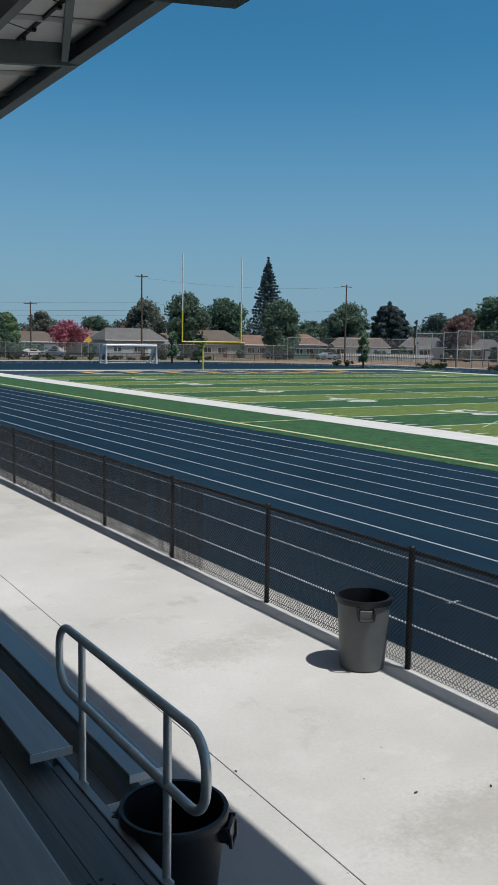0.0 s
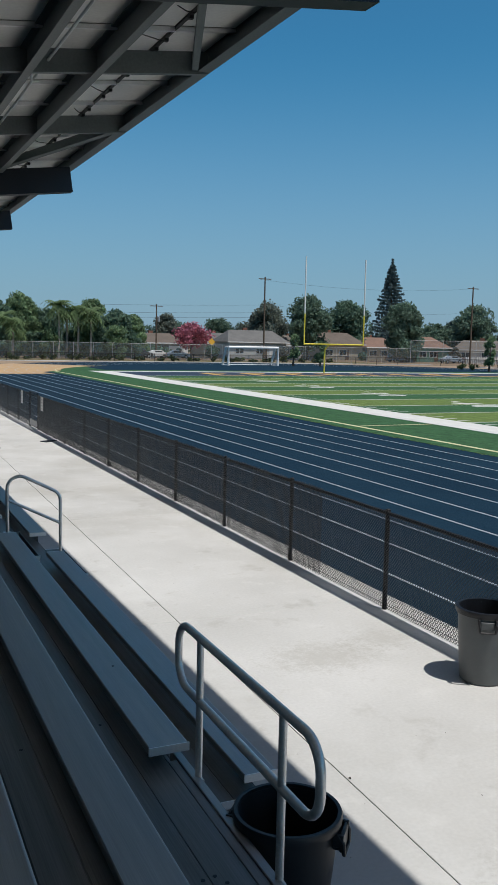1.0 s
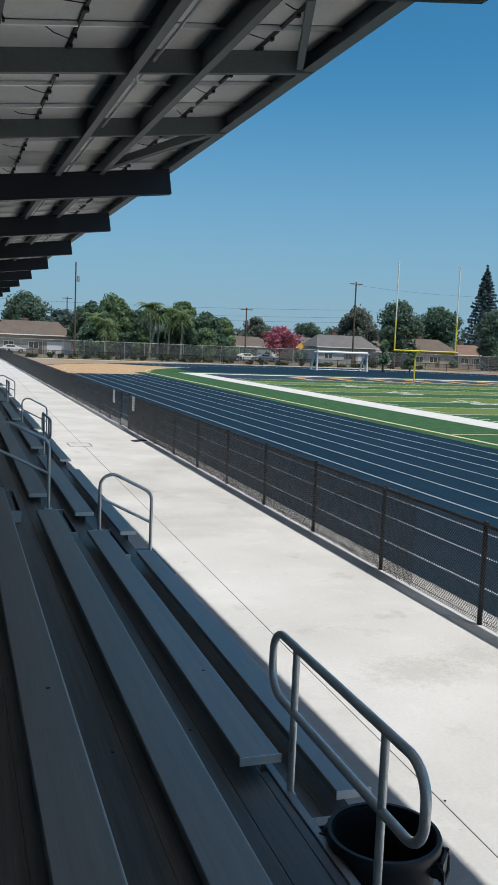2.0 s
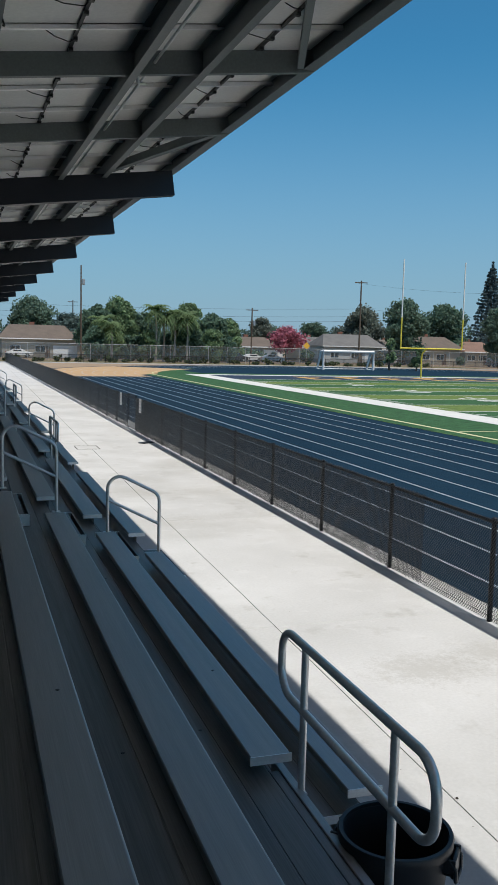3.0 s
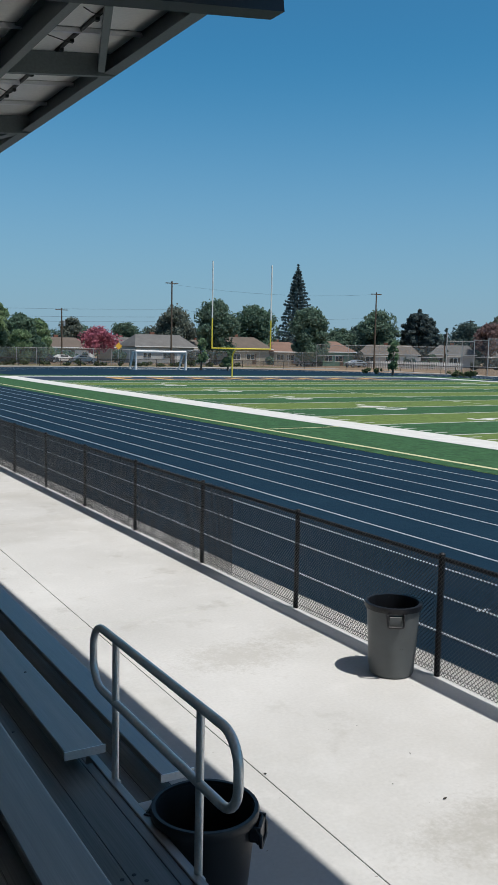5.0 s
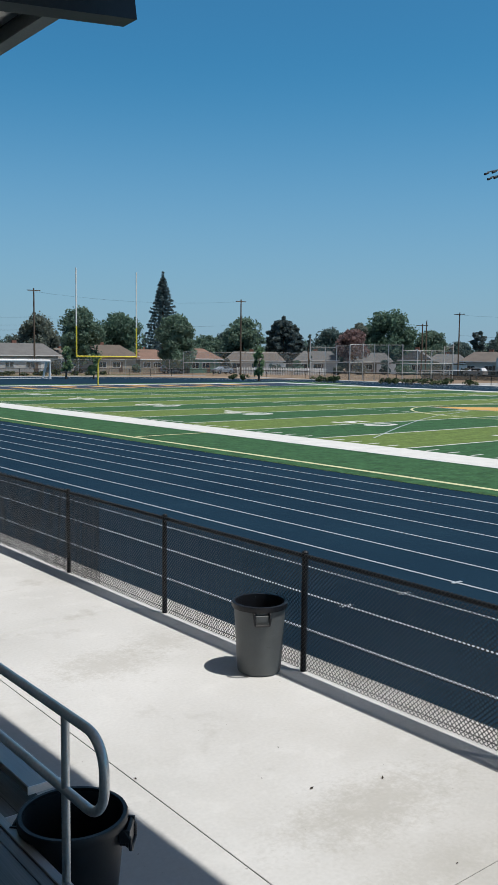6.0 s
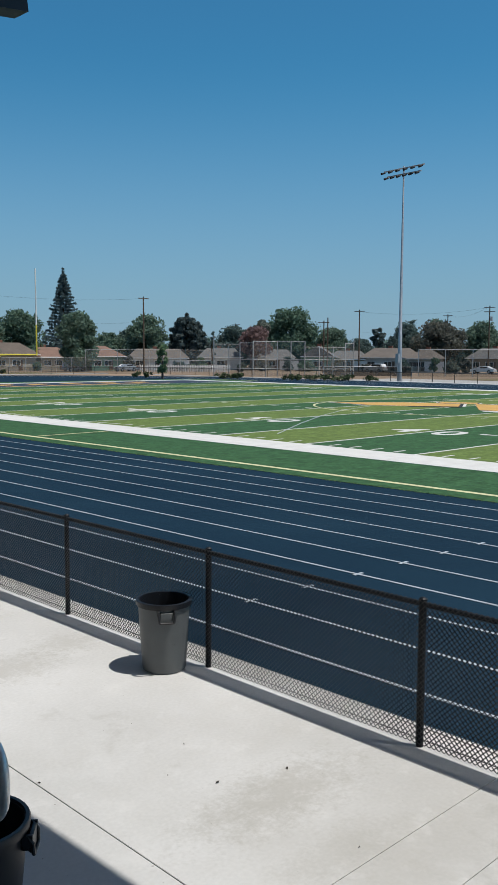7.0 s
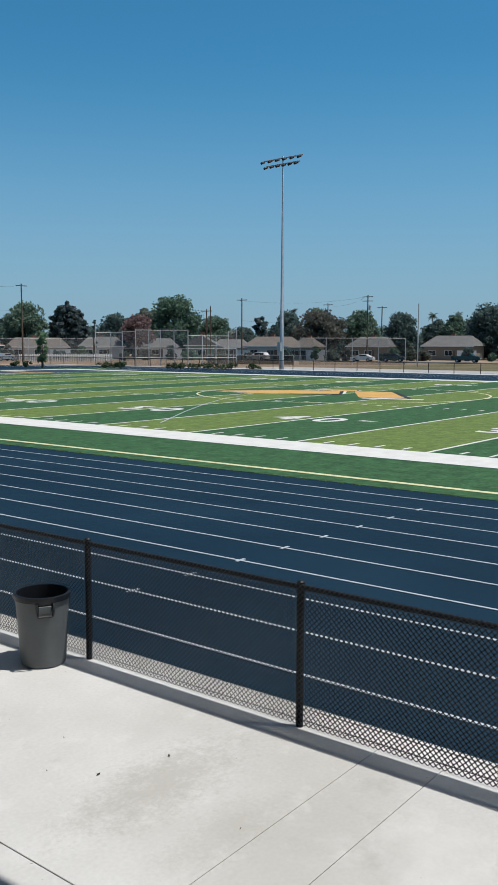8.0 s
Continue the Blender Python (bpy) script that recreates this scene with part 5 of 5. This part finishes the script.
# ---- cars ----
def car(b, d, col, turn, label, style="suv"):
    x, y = far(b, d)
    c = thing("car", label, "car", (x, y, 0.0), turn, group="cars parked along the street")
    L, W = (5.4, 1.95) if style == "pickup" else (4.6, 1.82)
    prof = {"suv": [(-2.3, 0.35), (-2.28, 0.9), (-2.05, 1.02), (-1.85, 1.62), (-0.1, 1.68), (0.55, 1.58), (1.15, 1.05), (2.1, 0.92), (2.28, 0.65), (2.28, 0.35)],
            "sedan": [(-2.3, 0.35), (-2.28, 0.85), (-1.55, 0.98), (-0.95, 1.38), (0.35, 1.42), (1.2, 0.98), (2.1, 0.85), (2.28, 0.6), (2.28, 0.35)],
            "pickup": [(-2.7, 0.45), (-2.7, 1.15), (-0.75, 1.15), (-0.62, 1.75), (0.75, 1.78), (1.35, 1.2), (2.5, 1.08), (2.68, 0.8), (2.68, 0.45)]}[style]
    bm = bmesh.new()
    rows = []
    for s, k in ((-1, 0.94), (-1, 1.0), (1, 1.0), (1, 0.94)):
        inset = 0.0 if k == 1.0 else 0.05
        rows.append([bm.verts.new((px * (0.985 if inset else 1), s * (W / 2 - (0.0 if inset == 0 else 0.0) - max(0, pz - 1.0) * 0.28) + (s * 0.03 if inset else 0), pz - inset * 0.3)) for px, pz in prof])
    a, z = rows[1], rows[2]
    for i in range(len(prof)):
        j = (i + 1) % len(prof)
        bm.faces.new((a[i], a[j], z[j], z[i]))
    bm.faces.new(a)
    bm.faces.new(z)
    for v in rows[0] + rows[3]:
        bm.verts.remove(v)
    bmesh.ops.bevel(bm, geom=bm.edges[:], offset=0.05, segments=2, affect="EDGES")
    part("body", bm, col, c, smooth=40)
    zs = sorted(p[1] for p in prof)
    top = zs[-1]
    xs = {"suv": (-1.75, 0.85), "sedan": (-1.1, 0.8), "pickup": (-0.5, 1.05)}[style]
    for s in (-1, 1):
        y0 = s * (W / 2 - 0.15)
        part("side_window", boxes((xs[0] + 0.1, xs[1] - 0.45, min(y0, y0 + s * 0.13), max(y0, y0 + s * 0.13), top - 0.58, top - 0.12)), M["glass"], c)
        for px in (L * 0.30, -L * 0.30):
            bm = bmesh.new()
            tube(bm, [(px, s * (W / 2 - 0.2), 0.34), (px, s * (W / 2 + 0.02), 0.34)], 0.34, 20)
            wh = part("wheel", bm, M["tyre"], c, smooth=40)
            bm = bmesh.new()
            tube(bm, [(px, s * (W / 2), 0.34), (px, s * (W / 2 + 0.03), 0.34)], 0.2, 14)
            part("rim", bm, M["pole_steel"], wh)
    bm = bmesh.new()
    beam(bm, (xs[1] - 0.32, 0, top - 0.1), (xs[1] + 0.28, 0, top - 0.58), W - 0.45, 0.03)
    part("windscreen", bm, M["glass"], c)
    for s in (-1, 1):
        part("headlight", boxes((prof[-2][0] - 0.06, prof[-2][0] + 0.02, s * 0.62 - 0.16, s * 0.62 + 0.16, 0.66, 0.80)), M["white_metal"], c)
        part("tail_light", boxes((prof[1][0] - 0.02, prof[1][0] + 0.05, s * 0.68 - 0.12, s * 0.68 + 0.12, 0.78, 0.96)), paint("tail_red", (0.35, 0.02, 0.02)), c)
    return c


SILVER, CWHITE, CDARK, CGREEN = paint("silver_paint", (0.45, 0.46, 0.48), 0.3, metal=0.5, bump=0), paint("car_white", (0.75, 0.75, 0.74), 0.3, bump=0), paint("car_charcoal", (0.03, 0.032, 0.036), 0.3, bump=0), paint("car_green", (0.03, 0.06, 0.05), 0.3, bump=0)
for b, d, col, turn, label, st in (
    (3.4, 158, CWHITE, 0, "white sedan parked on the street", "sedan"), (17.0, 158, CDARK, 0, "dark car parked on the street", "suv"), (18.0, 160, CWHITE, 180, "white car parked on the street", "sedan"), (19.4, 160, SILVER, 0, "silver car parked on the street", "sedan"),
    (33.6, 172, SILVER, 0, "silver car parked on the street", "suv"), (36.84, 172, SILVER, 180, "silver car parked on the street", "sedan"), (66.1, 170, CGREEN, -80, "dark green pickup truck parked on grass", "pickup"), (61.55, 172, CDARK, -70, "dark car parked beyond the field", "suv"),
    (59.6, 172, CWHITE, 100, "white car parked beyond the field", "sedan"), (52.9, 178, CWHITE, 95, "white van-like car parked beyond the field", "suv")):
    car(b, d, col, turn, label, st)


# ---- poles and wires ----
def utility_pole(b, d, h, arms, turn, label, box_on=False):
    x, y = far(b, d)
    p = thing("utility_pole", label, "utility pole", (x, y, -0.05), turn)
    bm = bmesh.new()
    tube(bm, [(0, 0, 0), (0, 0, h)], 0.17, 10, 0.11)
    part("pole", bm, M["wood_pole"], p, smooth=60)
    for k in range(arms):
        z = h - 0.35 - 0.9 * k
        part("crossarm", boxes((-1.15, 1.15, -0.06, 0.06, z - 0.07, z + 0.07)), M["wood_pole"], p)
        for s in (-1.05, -0.6, 0.6, 1.05):
            bm = bmesh.new()
            lathe(bm, [(0.02, z + 0.07), (0.05, z + 0.12), (0.06, z + 0.2), (0.02, z + 0.26)], 8)
            part("insulator", bm, M["pole_steel"], p)
    if box_on:
        bm = bmesh.new()
        lathe(bm, [(0.2, h - 3.2), (0.24, h - 3.1), (0.24, h - 2.3), (0.1, h - 2.2)], 12, (0.42, 0, 0))
        part("transformer", bm, M["pole_steel"], p)
    return x, y


POLES = []
for b, d, h, arms, tr in ((7.2, 151, 15.5, 0, True), (6.7, 205, 12.1, 1, False), (18.05, 162, 9.7, 1, True), (24.95, 151, 14.2, 1, False), (38.0, 162, 13.7, 1, False), (51.83, 184, 12.7, 1, False), (49.82, 173, 10.6, 0, False), (49.57, 173, 10.0, 1, False), (57.34, 216, 13.2, 1, False), (59.87, 194, 13.9, 2, True), (60.77, 216, 12.5, 1, False), (43.9, 225, 11.3, 1, False)):
    POLES.append((*utility_pole(b, d, h, arms, 0 if b < 40 else -75, "weathered wooden utility pole with a crossarm" if arms else "bare weathered wooden utility pole", tr), h))
x, y = far(63.08, 132)
p = thing("slim_pole", "slim grey steel pole on the far grass", "pole", (x, y, -0.05))
bm = bmesh.new()
tube(bm, [(0, 0, 0), (0, 0, 9.2)], 0.09, 10, 0.07)
part("shaft", bm, M["pole_steel"], p, smooth=60)
wires = thing("overhead_wires", "thin dark overhead wires between the poles", "wires", kind="stuff")
for a, b in ((3, 4), (5, 9), (9, 8)):
    (xa, ya1, ha), (xb, yb1, hb) = POLES[a], POLES[b]
    for off, dz in ((-0.9, 0.5), (0, 4.6)):
        bm = bmesh.new()
        pts = [(xa + (xb - xa) * q + off, ya1 + (yb1 - ya1) * q, ha - dz + (hb - ha) * q - 4 * 0.9 * q * (1 - q)) for q in (i / 10 for i in range(11))]
        tube(bm, pts, 0.014, 4)
        part("wire", bm, M["cable"], wires)
xa, xb = far(-2, 205), far(26, 190)
for z in (11.2, 9.6, 8.6):
    bm = bmesh.new()
    tube(bm, [(xa[0] + (xb[0] - xa[0]) * q, xa[1] + (xb[1] - xa[1]) * q, z - 3.2 * q * (1 - q)) for q in (i / 10 for i in range(11))], 0.022, 4)
    part("wire", bm, M["cable"], wires)

# ---- floodlight mast ----
mast = thing("floodlight_mast", "tall grey steel floodlight mast with two lamp rows", "floodlight", (85.7, 59.15, -0.05), -95)
bm = bmesh.new()
lathe(bm, [(0.30, 0), (0.30, 2.6), (0.25, 2.62), (0.225, 6), (0.21, 6.02), (0.175, 13), (0.165, 13.02), (0.13, 19.5), (0.12, 19.52), (0.09, 26.3), (0.05, 26.35)], 16)
part("shaft", bm, M["pole_steel"], mast, smooth=40)
part("control_box", boxes((-0.25, 0.25, -0.55, -0.3, 2.4, 3.5)), M["pole_steel"], mast)
for row, z in enumerate((26.1, 25.4)):
    hw = 3.2 - row * 0.5
    bm = bmesh.new()
    tube(bm, [(-hw, 0, z), (hw, 0, z)], 0.09, 8)
    part("crossarm", bm, M["pole_steel"], mast)
    n = 6
    for i in range(n):
        x = (-hw + 0.25) + (2 * hw - 0.5) * i / (n - 1)
        bm = bmesh.new()
        tube(bm, [(x, -0.05, z - 0.15), (x, -0.35, z - 0.25), (x, -0.75, z - 0.36)], 0.07, 10, 0.15)
        part("lamp_head", bm, M["vinyl"], mast, "dark metal lamp hood", smooth=40)
# ---- baseball backstop and screens beyond the track ----
bx, by = far(47.0, 134)
back = thing("backstop", "tall grey chain-link baseball backstop on steel poles", "backstop", (bx, by, -0.05), -42)
pts = [(-10.5, 2, 6.2), (-8.2, 2.6, 5.0), (-6.5, 2, 5.2), (-4.6, 0, 5.4), (-2.6, 0.8, 5.4), (-0.8, 1.6, 5.4), (1.2, 0.6, 5.4), (3.2, -0.4, 5.4), (5.4, -0.2, 4.6), (7.6, 0.6, 4.6), (9.6, 1.4, 5.2), (11.0, 2, 5.6)]
for (x, y, h) in pts:
    bm = bmesh.new()
    tube(bm, [(x, y, 0), (x, y, h)], 0.07, 8)
    part("post", bm, M["fence_steel"], back)
for (x0, y0, h0), (x1, y1, h1) in zip(pts, pts[1:]):
    for z in (1.2, 2.6, min(h0, h1) - 0.1):
        bm = bmesh.new()
        tube(bm, [(x0, y0, z), (x1, y1, z)], 0.04, 6)
        part("rail", bm, M["fence_steel"], back)
    bm = bmesh.new()
    z = min(h0, h1) - 0.1
    bm.faces.new([bm.verts.new(p) for p in ((x0, y0, 0.05), (x1, y1, 0.05), (x1, y1, z), (x0, y0, z))])
    part("wire_mesh", bm, M["link_grey"], back)
p0, p1 = far(55.6, 140), far(62.3, 140)
far_fence("screened_fence", "tall fence with thin worn windscreen on the far grass", [p0, p1], 4.2, 3.4, M["screen"], M["pole_steel"], 0.06)
p0, p1, p2 = far(49.6, 138), far(53.0, 140), far(55.2, 139)
far_fence("dugout_fence", "low dark screened fence beside the ball field", [p0, p1, p2], 1.5, 3.0, M["dugout_screen"], M["pole_steel"], 0.05)
p0, p1 = far(37.8, 166), far(43.6, 168)
pk = thing("picket_fence", "white picket fence in front of a far house", "fence")
d = Vector(p1) - Vector(p0)
n = int(d.length / 0.32)
bm = bmesh.new()
for i in range(n):
    q = Vector(p0) + d * (i / n)
    box(bm, q.x - 0.09, q.x + 0.09, q.y - 0.02, q.y + 0.02, 0, 1.35)
part("pickets", bm, M["white_metal"], pk)["kind"] = "stuff"
for z in (0.4, 1.05):
    bm = bmesh.new()
    beam(bm, (*p0, z), (*p1, z), 0.05, 0.12)
    part("rail", bm, M["white_metal"], pk)
# yellow diamond road sign
x, y = far(21.6, 150)
sg = thing("road_sign", "yellow diamond road sign on a thin post", "road sign", (x, y, -0.05))
bm = bmesh.new()
tube(bm, [(0, 0, 0), (0, 0, 3.2)], 0.035, 6)
part("post", bm, M["pole_steel"], sg)
bm = bmesh.new()
v = [[bm.verts.new((a, q, 3.15 + c)) for a, c in ((0, -0.62), (0.62, 0), (0, 0.62), (-0.62, 0))] for q in (-0.06, -0.04)]
bm.faces.new(v[0])
bm.faces.new(v[1])
for i in range(4):
    bm.faces.new((v[0][i], v[0][(i + 1) % 4], v[1][(i + 1) % 4], v[1][i]))
part("panel", bm, paint("sign_yellow", (0.75, 0.42, 0.05)), sg)
# bench beside the far straight
bn = thing("team_bench", "low metal bench beside the far track", "bench", (82.6, 23.0, 0.0), 0)
part("seat", boxes((-0.15, 0.15, -3.5, 3.5, 0.42, 0.47)), M["aluminium"], bn)
part("back_rest", boxes((0.2, 0.24, -3.5, 3.5, 0.62, 0.85)), M["aluminium"], bn)
for y in (-3.2, -1.1, 1.1, 3.2):
    part("leg", boxes((-0.12, 0.22, y - 0.03, y + 0.03, 0.0, 0.42)), M["pole_steel"], bn)


# ---- low planting ----
def shrub(x, y, w, h, seed):
    g = random.Random(seed)
    t = thing("shrub", "low dusty green shrub beside the fence", "shrub", (x, y, -0.04), group="shrubs along the fence")
    bm = bmesh.new()
    for k in range(5):
        a = g.uniform(0, 6.28)
        tube(bm, [(0, 0, 0), (w * 0.3 * math.cos(a), w * 0.3 * math.sin(a), h * 0.7)], 0.02, 4, 0.008)
    part("stems", bm, M["bark"], t)
    cl = [(g.uniform(-0.4, 0.4) * w, g.uniform(-0.4, 0.4) * w, h * g.uniform(0.3, 0.75)) for _ in range(9)]
    link_mesh("foliage", leaves(cl, [0.25 * w] * 9, 30, 0.16, seed, h / w), M["shrub"], t)


g = random.Random(9)
for i in range(46):
    x = -12 + i * 1.75 + g.uniform(-0.5, 0.5)
    shrub(x, 123.4 + g.uniform(-1, 2.5), g.uniform(0.7, 1.5), g.uniform(0.5, 1.1), 500 + i)
for i, (b, d, w) in enumerate(((37.5, 124, 1.3), (38.2, 124, 1.2), (43.1, 117, 1.6), (43.7, 117, 1.5), (44.1, 116, 1.2), (47.4, 112, 1.4), (47.9, 112, 1.3), (49.0, 112, 2.2), (49.7, 112, 2.8), (50.6, 112, 2.6), (51.2, 113, 1.6), (52.6, 112, 1.5))):
    shrub(*far(b, d), w, 0.95, 700 + i)
